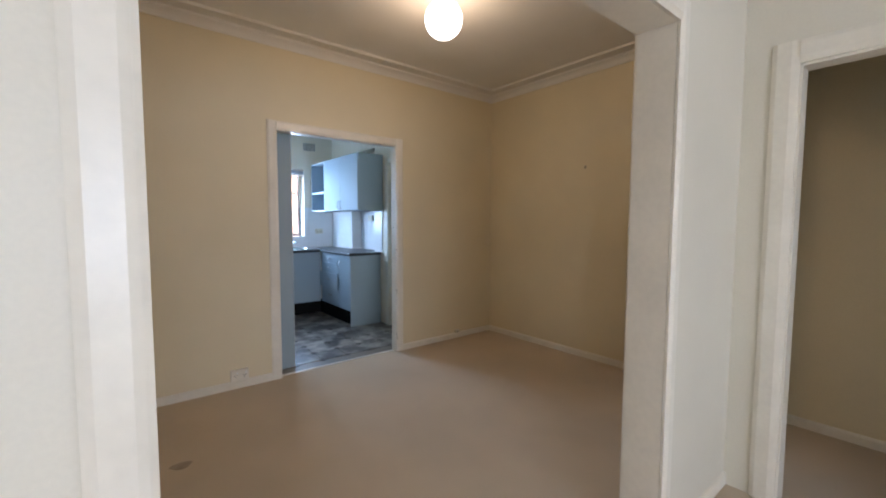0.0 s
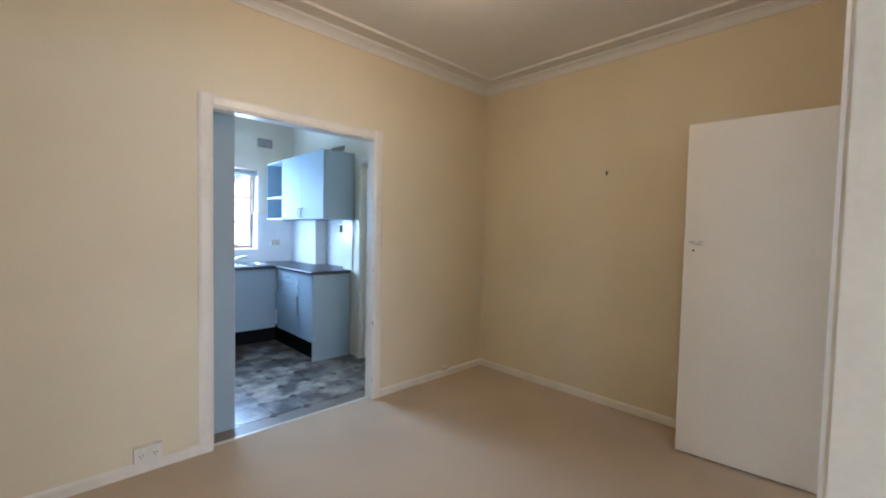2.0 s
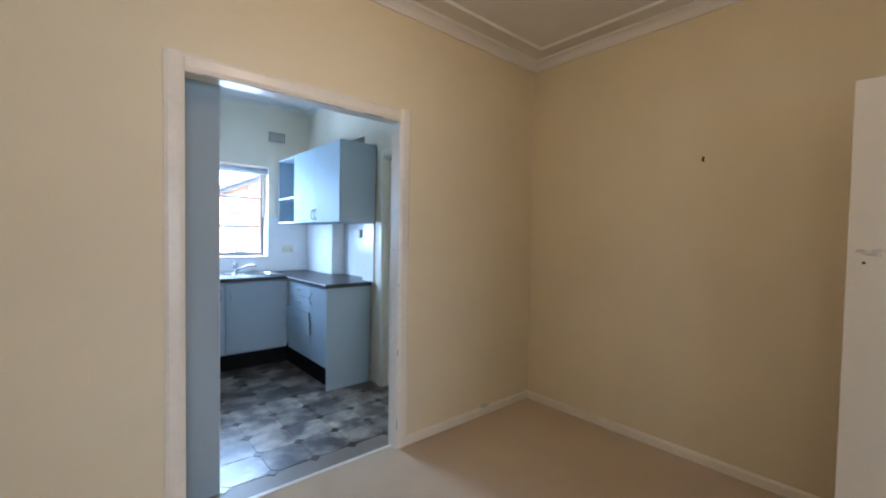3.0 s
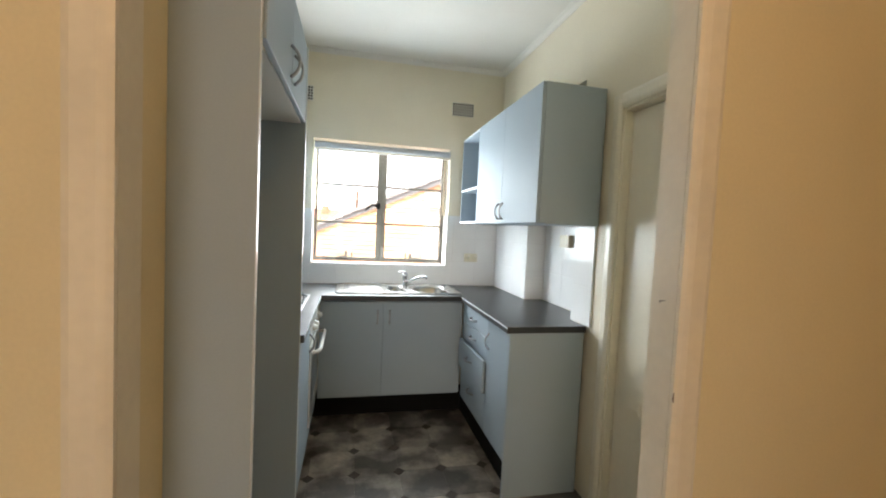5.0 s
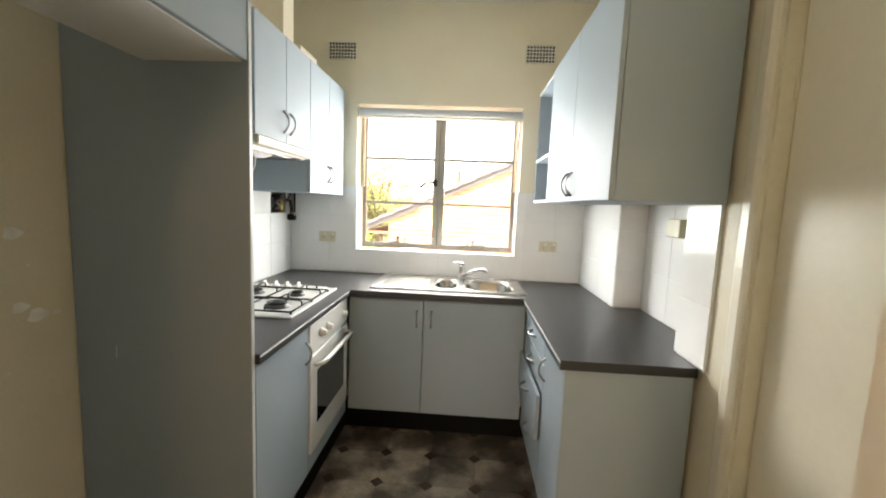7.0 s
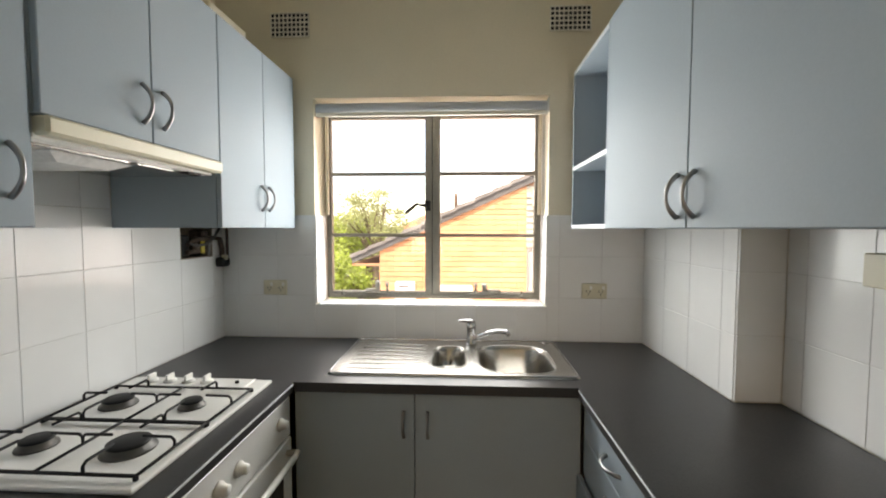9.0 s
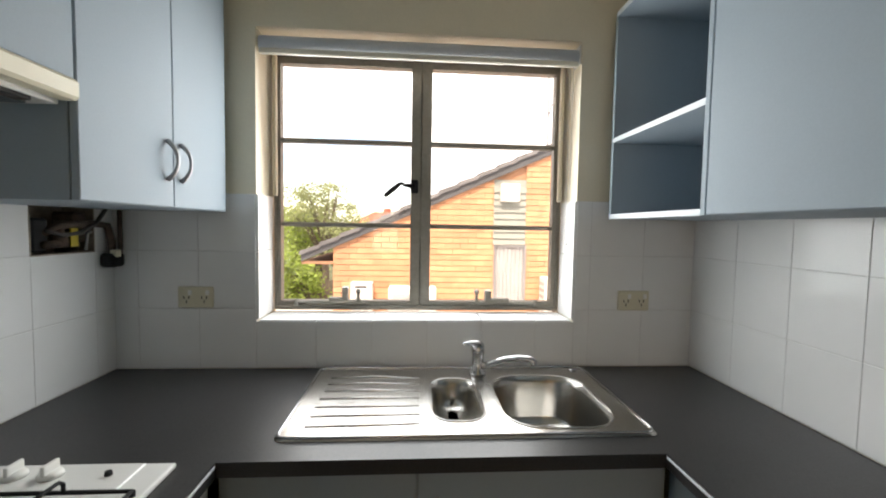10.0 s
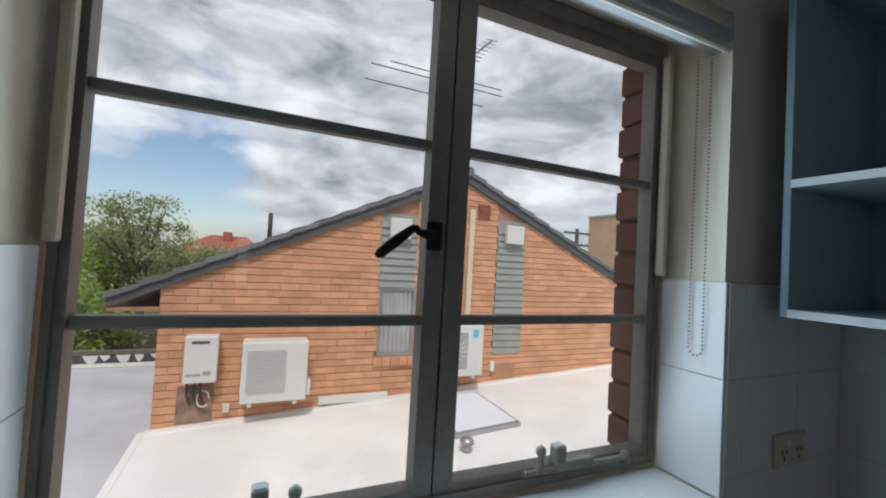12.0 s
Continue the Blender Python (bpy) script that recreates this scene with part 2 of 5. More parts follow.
def solid(xs, ys, zs, inside):
    """A closed mesh out of the cells of a grid for which inside(x, y, z) holds at the cell's middle."""
    bm = bmesh.new()
    made = {}
    n = (len(xs) - 1, len(ys) - 1, len(zs) - 1)

    def at(i, j, k):
        if (i, j, k) not in made:
            made[i, j, k] = bm.verts.new((xs[i], ys[j], zs[k]))
        return made[i, j, k]

    full = {(i, j, k) for i in range(n[0]) for j in range(n[1]) for k in range(n[2])
            if inside((xs[i] + xs[i + 1]) / 2, (ys[j] + ys[j + 1]) / 2, (zs[k] + zs[k + 1]) / 2)}
    for i, j, k in full:
        for axis in range(3):
            for side in (0, 1):
                c = [i, j, k]
                c[axis] += 1 if side else -1
                if tuple(c) in full:
                    continue
                a, b = [x for x in range(3) if x != axis]
                quad = []
                for u, v in ((0, 0), (1, 0), (1, 1), (0, 1)):
                    p = [i, j, k]
                    p[axis] += side
                    p[a] += u
                    p[b] += v
                    quad.append(at(*p))
                bm.faces.new(quad)
    return bm


def tube(pts, r, seg=10, bm=None, closed=False):
    bm = bm or bmesh.new()
    pts = [Vector(p) for p in pts]
    rings, up = [], None
    for i, p in enumerate(pts):
        d = (pts[min(i + 1, len(pts) - 1)] - pts[max(i - 1, 0)]).normalized()
        if up is None:
            up = d.orthogonal().normalized()
        up = (up - d * up.dot(d)).normalized()
        side = d.cross(up)
        rr = r[i] if isinstance(r, (list, tuple)) else r
        rings.append([bm.verts.new(p + (up * math.cos(a) + side * math.sin(a)) * rr) for a in (2 * math.pi * k / seg for k in range(seg))])
    for a, b in zip(rings, rings[1:]):
        for k in range(seg):
            bm.faces.new((a[k], a[(k + 1) % seg], b[(k + 1) % seg], b[k]))
    bm.faces.new(rings[0])
    bm.faces.new(rings[-1][::-1])
    return bm


def lathe(place, profile, seg=24, axis="z", bm=None):
    """A turned shape: profile rows of (radius, height) along the axis."""
    bm = bm or bmesh.new()
    rings = []
    for r, h in profile:
        ring = []
        for k in range(seg):
            a = 2 * math.pi * k / seg
            c, s = r * math.cos(a), r * math.sin(a)
            off = {"z": (c, s, h), "x": (h, c, s), "y": (c, h, s)}[axis]
            ring.append(bm.verts.new(Vector(place) + Vector(off)))
        rings.append(ring)
    for a, b in zip(rings, rings[1:]):
        for k in range(seg):
            bm.faces.new((a[k], a[(k + 1) % seg], b[(k + 1) % seg], b[k]))
    bm.faces.new(rings[0])
    bm.faces.new(rings[-1][::-1])
    return bm


def extrude_profile(profile, start, end, out, up=(0, 0, 1)):
    """Sweeps (out, up) profile rows straight from start to end."""
    bm = bmesh.new()
    o, u = Vector(out), Vector(up)
    rings = [[bm.verts.new(Vector(p) + o * a + u * b) for a, b in profile] for p in (start, end)]
    n = len(profile)
    for k in range(n):
        bm.faces.new((rings[0][k], rings[0][(k + 1) % n], rings[1][(k + 1) % n], rings[1][k]))
    bm.faces.new(rings[0])
    bm.faces.new(rings[1][::-1])
    return bm


# ---- structure: walls, floors, ceilings ----
TOP = 2.80
SX0, SX1, SY0 = -2.7, 2.265, -3.6            # living room
DW, DE, DS, DN = -0.18, 3.46, 0.85, 3.55     # dining room faces
KW, KE, KS, KN = 0.555, 2.622, 3.632, 6.20   # kitchen faces


def wall(name, xs, ys, zs, holes, mat, label):
    """A wall with openings cut through: holes are rows of x0, x1, y0, y1, z0, z1."""
    def cuts(vals, k):
        return sorted(set([*vals] + [h[i] for h in holes for i in (k, k + 1) if vals[0] < h[i] < vals[-1]]))
    bm = solid(cuts(xs, 0), cuts(ys, 2), cuts(zs, 4),
               lambda x, y, z: not any(h[0] < x < h[1] and h[2] < y < h[3] and h[4] < z < h[5] for h in holes))
    return solo(name, bm, mat, label, "wall", "structure")


wall("wall_opening", (SX0, 3.62), (0.70, 0.85), (0, TOP), [(-0.103, 1.518, 0, 1, -1, 2.078), (2.417, 3.208, 0, 1, -1, 2.063)], M_LIVING,
     "cream painted wall with a wide square opening")
wall("wall_hall_west", (2.265, 2.365), (SY0, 0.70), (0, TOP), [(2, 3, -0.27, 0.49, -1, 2.035)], M_LIVING, "cream painted wall with a doorway to the hall")
wall("wall_hall_east", (3.33, 3.49), (SY0, 0.70), (0, TOP), [], M_WALL, "dim cream hall wall")
wall("wall_living_west", (SX0 - 0.2, SX0), (SY0, 0.70), (0, TOP), [], M_LIVING, "cream painted living room wall")
wall("wall_living_south", (SX0 - 0.2, 3.49), (SY0 - 0.2, SY0), (0, TOP), [(-1.6, 1.1, -9, 9, 0.7, 1.9)], M_LIVING, "living room wall with a wide window")
wall("wall_dining_west", (DW - 0.14, DW), (0.85, 3.55), (0, TOP), [], M_WALL, "cream painted dining room wall")
wall("wall_dining_east", (DE, DE + 0.14), (0.85, 3.55), (0, TOP), [], M_WALL, "cream painted dining room wall with a nail")
wall("wall_kitchen_doorway", (-0.6, 3.76), (3.55, 3.632), (0, TOP), [(0.945, 2.121, 0, 9, -1, 2.086)], M_WALL, "cream painted wall with the kitchen doorway")
wall("wall_kitchen_west", (KW - 0.2, KW), (3.632, 6.20), (0, TOP), [(0.47, 9, 5.89, 6.11, 1.335, 1.485)], M_KWALL, "cream kitchen wall behind the cooker")
wall("wall_kitchen_east", (KE, KE + 0.35), (3.632, 6.20), (0, TOP), [(2, 2.72, 3.75, 4.515, -1, 2.045), (2, 2.765, 4.87, 5.53, -1, 2.3)], M_KWALL,
     "cream kitchen wall with a door and a shallow recess")
wall("wall_kitchen_window", (0.2, 3.1), (6.20, 6.396), (0, TOP), [(1.033, 2.165, 0, 9, 1.09, 2.10)], M_KWALL, "cream kitchen wall around the window")

wall("wall_nib", (KW, 0.955), (3.632, 3.744), (0, TOP), [], M_WALL, "short cream wall nib beside the fridge housing")
solo("floor", box(SX0 - 0.2, 3.76, SY0 - 0.2, 3.60, -0.1, 0.0), M_CARPET, "worn beige-brown cut-pile carpet floor", "carpet", "structure")
kfloor = solo("floor_kitchen", box(0.3, 3.1, 3.60, 6.39, -0.1, -0.003), M_VJOINT, "dark brown vinyl kitchen floor of octagons and dots", "vinyl floor", "structure")
solo("threshold", box(0.958, 2.108, 3.585, 3.615, -0.004, 0.004, 0.002), M_TRIM, "thin pale carpet edge strip in the doorway", "threshold", "structure")
solo("ceiling", box(SX0 - 0.2, 3.76, SY0 - 0.2, 3.60, TOP, TOP + 0.12), M_CEIL, "off-white plaster ceiling", "ceiling", "structure")
solo("ceiling_kitchen", box(0.3, 3.1, 3.60, 6.395, TOP, TOP + 0.12), M_CEIL, "white kitchen ceiling", "ceiling", "structure")

COVE = [(0, 0), (0, -0.066), (0.012, -0.066), (0.016, -0.052), (0.03, -0.034), (0.052, -0.02), (0.07, -0.014), (0.074, 0)]


def cornice(name, x0, x1, y0, y1, z, k=1.0, strip=0.0):
    prof = [(a * k, b * k) for a, b in COVE]
    bm = bmesh.new()
    runs = (((x0, y0, z), (x1, y0, z), (0, 1, 0)), ((x0, y1, z), (x1, y1, z), (0, -1, 0)),
            ((x0, y0, z), (x0, y1, z), (1, 0, 0)), ((x1, y0, z), (x1, y1, z), (-1, 0, 0)))
    for a, b, o in runs:
        merge(bm, extrude_profile(prof, a, b, o))
        if strip:
            ov = Vector(o) * strip
            along = (Vector(b) - Vector(a)).normalized() * strip
            merge(bm, extrude_profile([(0, 0), (0, -0.012), (0.006, -0.016), (0.022, -0.016), (0.028, 0)], Vector(a) + ov + along, Vector(b) + ov - along, o))
    return solo(name, bm, M_CEIL, "off-white moulded plaster cornice", "cornice", "structure", smooth=False)


cornice("cornice_dining", DW, DE, DS, DN, TOP, 1.0, 0.20)
cornice("cornice_kitchen", KW, KE, KS, KN, TOP, 0.5)


def skirting(name, a, b, out, h=0.062, t=0.014):
    prof = [(0, 0), (t, 0), (t, h - 0.014), (t * 0.55, h - 0.003), (0, h)]
    return solo(name, extrude_profile(prof, (*a, 0), (*b, 0), out), M_TRIM, "cream gloss painted skirting board", "skirting board", "structure")


skirting("baseboard_north_west", (DW, DN), (0.88, DN), (0, -1, 0))
skirting("baseboard_north_east", (2.18, DN), (DE, DN), (0, -1, 0))
skirting("baseboard_east", (DE, 0.95), (DE, DN - 0.016), (-1, 0, 0))
skirting("baseboard_west", (DW, 0.85), (DW, DN - 0.016), (1, 0, 0))
skirting("baseboard_pier", (1.60, 0.70), (SX1, 0.70), (0, -1, 0))
skirting("baseboard_hall", (3.33, SY0), (3.33, 0.70), (-1, 0, 0))

ARCH = [(0, 0), (0.075, 0), (0.075, 0.010), (0.060, 0.017), (0.022, 0.019), (0.010, 0.015), (0, 0.010)]


def doorcase(name, x0, x1, y_face, out, top, wall_t, label, sides=(True, True), w=0.078):
    """A lining and architrave round an opening in a wall along x; out: -1 when the trim faces -y."""
    bm = bmesh.new()
    k = w / 0.075
    prof = [(a * k, b) for a, b in ARCH]
    n = (0, out, 0)
    if sides[0]:
        merge(bm, extrude_profile([(a, b) for a, b in prof], (x0, y_face, 0), (x0, y_face, top + w), (-1, 0, 0), n))
    if sides[1]:
        merge(bm, extrude_profile(prof, (x1, y_face, 0), (x1, y_face, top + w), (1, 0, 0), n))
    merge(bm, extrude_profile(prof, (x0, y_face, top), (x1, y_face, top), (0, 0, 1), n))
    y0, y1 = sorted((y_face - out * 0.002, y_face - out * (wall_t + 0.002)))
    if wall_t:
        for r in ((x0 - 0.012, x0, y0, y1, 0, top), (x1, x1 + 0.012, y0, y1, 0, top), (x0 - 0.012, x1 + 0.012, y0, y1, top, top + 0.012)):
            box(*r, bm=bm)
    return solo(name, bm, M_TRIM, label, "door frame", "structure")


doorcase("trim_kitchen_doorway", 0.958, 2.108, 3.55, -1, 2.073, 0.082, "cream gloss painted doorway architrave with chipped edges")
doorcase("trim_wide_opening_living", -0.09, 1.505, 0.70, -1, 2.065, 0.15, "cream gloss painted frame of the wide opening")
doorcase("trim_wide_opening_dining", -0.095, 1.510, 0.85, 1, 2.07, 0.0, "cream gloss painted moulding of the wide opening", sides=(True, True), w=0.05)
doorcase("trim_dining_hall_door", 2.43, 3.195, 0.85, 1, 2.05, 0.15, "cream gloss painted door frame")


def side_case(name, y0, y1, x_face, out, top, t, label, w=0.1):
    bm = bmesh.new()
    prof = [(a * w / 0.075, b) for a, b in ARCH]
    n = (out, 0, 0)
    merge(bm, extrude_profile(prof, (x_face, y0, 0), (x_face, y0, top + w), (0, -1, 0), n))
    merge(bm, extrude_profile(prof, (x_face, y1, 0), (x_face, y1, top + w), (0, 1, 0), n))
    merge(bm, extrude_profile(prof, (x_face, y0, top), (x_face, y1, top), (0, 0, 1), n))
    x0, x1 = sorted((x_face - out * 0.002, x_face - out * t))
    for r in ((x0, x1, y0 - 0.004, y0 + 0.01, 0, top), (x0, x1, y1 - 0.01, y1 + 0.004, 0, top), (x0, x1, y0, y1, top - 0.012, top + 0.002)):
        box(*r, bm=bm)
    return solo(name, bm, M_TRIM, label, "door frame", "structure")


side_case("trim_hall_doorway", -0.27, 0.49, 2.265, -1, 2.035, 0.1, "cream gloss painted doorway architrave to the hall")
side_case("trim_kitchen_side_door", 3.75, 4.515, KE, -1, 2.045, 0.09, "cream painted door frame in the kitchen", w=0.07)


def leaf(name, place, turn, w, h, label):
    """A flush door leaf hinged at its origin along +x."""
    ob = thing(name, place, label, "door", kind="structure")
    o = ob.location.copy()
    bm = box(0, w, -0.018, 0.018, 0.012, h, 0.002)
    bmesh.ops.translate(bm, verts=bm.verts, vec=o)
    p = part("door_leaf", bm, M_DOOR, ob)
    ob.rotation_euler = (0, 0, radians(turn))
    return ob, p


d1, d1p = leaf("door_1", (3.195, 0.862, 0), 95.5, 0.752, 2.058, "flush cream door standing open, with a smudge where its knob was")
bm = bmesh.new()
for k in range(9):
    a = 2 * math.pi * k / 9
    r = 0.036 + 0.012 * math.sin(k * 2.3)
    bm.verts.new((3.195 + 0.68 + r * math.cos(a) * 1.3, 0.862 + 0.0188, 1.33 + r * 0.45 * math.sin(a)))
bm.faces.new(bm.verts[:])
part("grubby_smudge", bm, M_SMUDGE, d1, "brown finger smudge")
part("latch_hole", lathe((3.195 + 0.70, 0.862 + 0.0178, 1.285), [(0.006, 0), (0.006, 0.002)], 10, "y"), M_DARK, d1, "dark empty latch hole")
d2, d2p = leaf("door_2", (2.685, 3.765, 0), 90.0, 0.738, 2.025, "closed flush cream door in the kitchen wall")
for z in (0.35, 1.75):
    part("hinge", box(2.685 + 0.733, 2.685 + 0.745, 3.765 + 0.017, 3.765 + 0.026, z, z + 0.10, 0.002), M_TRIM, d2)

# ---- kitchen: wall tiles, window ----
TILE_MESH = {}


def tile(parent, place, sx, sy, sz):
    """A glazed tile or other small block of that size at that low corner, on shared mesh data."""
    key = (round(sx, 3), round(sy, 3), round(sz, 3))
    if key not in TILE_MESH:
        TILE_MESH[key] = finish("tile", box(0, sx, 0, sy, 0, sz, 0.0011), M_TILE)
    ob = new("tile", TILE_MESH[key])
    ob.parent = parent
    ob.location = Vector(place) - ORIGIN[parent.name]
    return ob


def field(parent, us, zs, put, skip=lambda u0, u1, z0, z1: False):
    g = 0.0016
    for u0, u1 in zip(us, us[1:]):
        for z0, z1 in zip(zs, zs[1:]):
            if u1 - u0 > 0.015 and not skip(u0, u1, z0, z1):
                put(u0 + g / 2, u1 - u0 - g, z0 + g / 2, z1 - z0 - g)


ROWS_Z = [0.932, 1.14, 1.338, 1.535]
tw = thing("tiling_window_wall", (1.6, 6.19, 0.93), "white glazed wall tiles in grey grout around the window", "tiles", kind="structure")
part("grout", solid([0.557, 1.035, 2.163, KE], [6.1895, 6.1995], [0.93, 1.092, 1.535], lambda x, y, z: not (1.035 < x < 2.163 and z > 1.092)), M_GROUT, tw)
field(tw, [0.569, 0.646, 0.844, 1.035], ROWS_Z, lambda u, w, z, h: tile(tw, (u, 6.188, z), w, 0.008, h))
field(tw, [1.035, 1.239, 1.432, 1.627, 1.826, 2.020, 2.163], [0.932, 1.096], lambda u, w, z, h: tile(tw, (u, 6.188, z), w, 0.008, h))
field(tw, [2.163, 2.218, 2.418, 2.6105], ROWS_Z, lambda u, w, z, h: tile(tw, (u, 6.188, z), w, 0.008, h))
field(tw, [1.043, 1.239, 1.432, 1.627, 1.826, 2.020, 2.155], [6.19, 6.335], lambda u, w, z, h: tile(tw, (u, z, 1.092), w, h, 0.008))
field(tw, [6.19, 6.335], [1.102, 1.338, 1.535], lambda u, w, z, h: tile(tw, (1.035, u, z), 0.008, w, h))
field(tw, [6.19, 6.335], [1.102, 1.338, 1.535], lambda u, w, z, h: tile(tw, (2.155, u, z), 0.008, w, h))

tl = thing("tiling_cooker_wall", (0.56, 5.4, 0.93), "white glazed wall tiles behind the cooker, cut out round a gas pipe", "tiles", kind="structure")
part("grout", solid([0.557, 0.5665], [4.59, 5.89, 6.11, 6.188], [0.93, 1.338, 1.535], lambda x, y, z: not (5.89 < y < 6.11 and z > 1.338)), M_GROUT, tl)
YL = [4.59, 4.675, 4.866, 5.058, 5.25, 5.445, 5.637, 5.89, 6.11, 6.193]
field(tl, YL, ROWS_Z, lambda u, w, z, h: tile(tl, (0.560, u, z), 0.008, w, h), lambda a, b, c, d: 5.88 < a < 6.0 and c > 1.3)
field(tl, [5.0, 5.25, 5.445, 5.555], [1.535, 1.735], lambda u, w, z, h: tile(tl, (0.5605, u, z), 0.007, w, h))

tr_ = thing("tiling_bench_wall", (2.61, 5.3, 0.93), "white glazed wall tiles over the worktop with a recess", "tiles", kind="structure")
field(tr_, [5.53, 5.60, 5.794, 5.988, 6.193], ROWS_Z, lambda u, w, z, h: tile(tr_, (2.611, u, z), 0.008, w, h))
field(tr_, [4.675, 4.87], ROWS_Z, lambda u, w, z, h: tile(tr_, (2.611, u, z), 0.008, w, h))
field(tr_, [4.872, 5.06, 5.254, 5.448, 5.522], ROWS_Z, lambda u, w, z, h: tile(tr_, (2.754, u, z), 0.008, w, h))
field(tr_, [2.6125, 2.753], ROWS_Z, lambda u, w, z, h: tile(tr_, (u, 5.522, z), w, 0.007, h))
part("grout", boxes([(2.6125, 2.6215, 4.676, 4.868, 0.931, 1.534), (2.6125, 2.6215, 5.532, 6.188, 0.931, 1.534), (2.7555, 2.7645, 4.872, 5.5215, 0.931, 1.534), (2.6225, 2.755, 5.5235, 5.5295, 0.931, 1.534)]), M_GROUT, tr_)

win = thing("window_1", (1.6, 6.37, 1.10), "grey painted steel casement window with six panes", "window", kind="structure")
WX0, WX1, WZ0, WZ1 = 1.045, 2.155, 1.105, 2.095
part("window_frame", solid([WX0, 1.054, 2.146, WX1], [6.345, 6.395], [WZ0, 1.122, 2.066, WZ1], lambda x, y, z: x < 1.054 or x > 2.146 or z < 1.122 or z > 2.066), M_STEELWIN, win)
part("mullion", box(1.572, 1.628, 6.3885, 6.396, 1.121, 2.067, 0.001), M_STEELWIN, win)
for x0, x1, nm in ((1.054, 1.598, "sash"), (1.602, 2.146, "sash")):
    a, b = (1.067, 1.562) if x0 < 1.2 else (1.640, 2.127)
    sash = part(nm, solid([x0, a, b, x1], [6.352, 6.388], [1.122, 1.139, 2.038, 2.066], lambda x, y, z: x < a or x > b or z < 1.139 or z > 2.038), M_STEELWIN, win)
    for z in (1.435, 1.755):
        part("glazing_bar", box(a - 0.001, b + 0.001, 6.358, 6.384, z - 0.009, z + 0.009, 0.003), M_STEELWIN, sash)
    for z0, z1 in ((1.139, 1.426), (1.444, 1.746), (1.764, 2.038)):
        pane = part("pane", box(a - 0.001, b + 0.001, 6.370, 6.373, z0 - 0.001, z1 + 0.001), M_GLASS, sash)
        pane.visible_shadow = False
hnd = part("window_handle", tube([(1.462, 6.318, 1.546), (1.468, 6.318, 1.551), (1.495, 6.318, 1.574), (1.518, 6.318, 1.593), (1.526, 6.319, 1.599)], [0.004, 0.0085, 0.0095, 0.0075, 0.006], 12), M_IRON, win, "dark metal casement handle", True)
part("handle_neck", tube([(1.526, 6.319, 1.599), (1.537, 6.324, 1.591), (1.552, 6.336, 1.590), (1.570, 6.350, 1.590)], [0.006, 0.006, 0.008, 0.011], 10), M_IRON, hnd, "", True)
part("handle_plate", box(1.560, 1.590, 6.344, 6.354, 1.562, 1.615, 0.004), M_IRON, win)
for side, x0, peg, b0, b1, f0, f1 in ((1, 1.129, 1.364, 1.302, 1.326, 1.252, 1.327), (-1, 2.06, 1.826, 1.858, 1.884, 1.857, 1.955)):
    stay = part("casement_stay", tube([(x0, 6.336, 1.136), ((x0 + peg) / 2, 6.330, 1.139), (peg + side * 0.04, 6.334, 1.140)], 0.0065, 8), M_STEELWIN, win, "painted casement stay")
    part("stay_peg", lathe((peg, 6.335, 1.140), [(0.012, 0), (0.010, 0.010), (0.006, 0.016), (0.006, 0.028), (0.010, 0.036), (0.010, 0.044), (0.004, 0.050)], 12), M_STEELWIN, stay, "", True)
    part("stay_block", box(b0, b1, 6.324, 6.350, 1.150, 1.197 if side > 0 else 1.187, 0.004), M_STEELWIN, stay)
    part("stay_foot", box(f0, f1, 6.322, 6.351, 1.138, 1.156, 0.003), M_STEELWIN, stay)
    part("stay_hinge", lathe((x0, 6.338, 1.122), [(0.010, 0), (0.011, 0.02), (0.006, 0.026)], 10), M_STEELWIN, stay, "", True)
for x in (1.046, 2.138):
    part("blind_channel", box(x, x + 0.014, 6.322, 6.344, 1.54, 2.06, 0.003), M_KWALL, win)

blind = thing("roller_blind", (1.6, 6.225, 2.05), "rolled-up grey roller blind with a beaded chain", "blind")
part("roll", lathe((1.042, 6.228, 2.050), [(0.030, 0), (0.030, 1.114)], 24, "x"), M_BLIND, blind, "", True)
part("bottom_bar", box(1.046, 2.152, 6.192, 6.204, 2.008, 2.028, 0.004), M_TRIM, blind)
part("bracket", box(2.1565, 2.163, 6.20, 6.255, 2.02, 2.088, 0.002), M_WPLAST, blind)
beads = bmesh.new()
loop = [(6.232, 2.02 - 0.0085 * k) for k in range(75)]
loop += [(6.247 + 0.015 * math.cos(math.pi + a), loop[-1][1] + 0.015 * -math.sin(a)) for a in (0.6, 1.2, 1.8, 2.4)]
loop += [(6.262, 2.02 - 0.0085 * k) for k in range(74, -1, -1)]
for y, z in loop:
    own = bmesh.new()
    bmesh.ops.create_icosphere(own, subdivisions=1, radius=0.0026)
    bmesh.ops.translate(own, verts=own.verts, vec=(2.148, y, z))
    merge(beads, own)
part("bead_chain", beads, M_HANDLE, blind, "beaded metal pull chain")


def vent(x, z, w=0.185, h=0.11):
    ob = thing("air_vent", (x + w / 2, 6.198, z), "cream plaster wall vent with square holes", "vent", "kitchen wall vents")
    part("backing", box(x, x + w, 6.194, 6.1985, z, z + h), M_DARK, ob, "dark vent holes")
    nx, nz = 9, 5
    bars = [(x + w * i / nx - 0.0026, x + w * i / nx + 0.0026, 6.186, 6.1938, z, z + h) for i in range(nx + 1)]
    bars2 = [(x, x + w, 6.1865, 6.1935, z + h * k / nz - 0.0026, z + h * k / nz + 0.0026) for k in range(nz + 1)]
    part("grille", boxes(bars + bars2), M_VENT, ob)


vent(0.835, 2.388)
vent(2.160, 2.388)


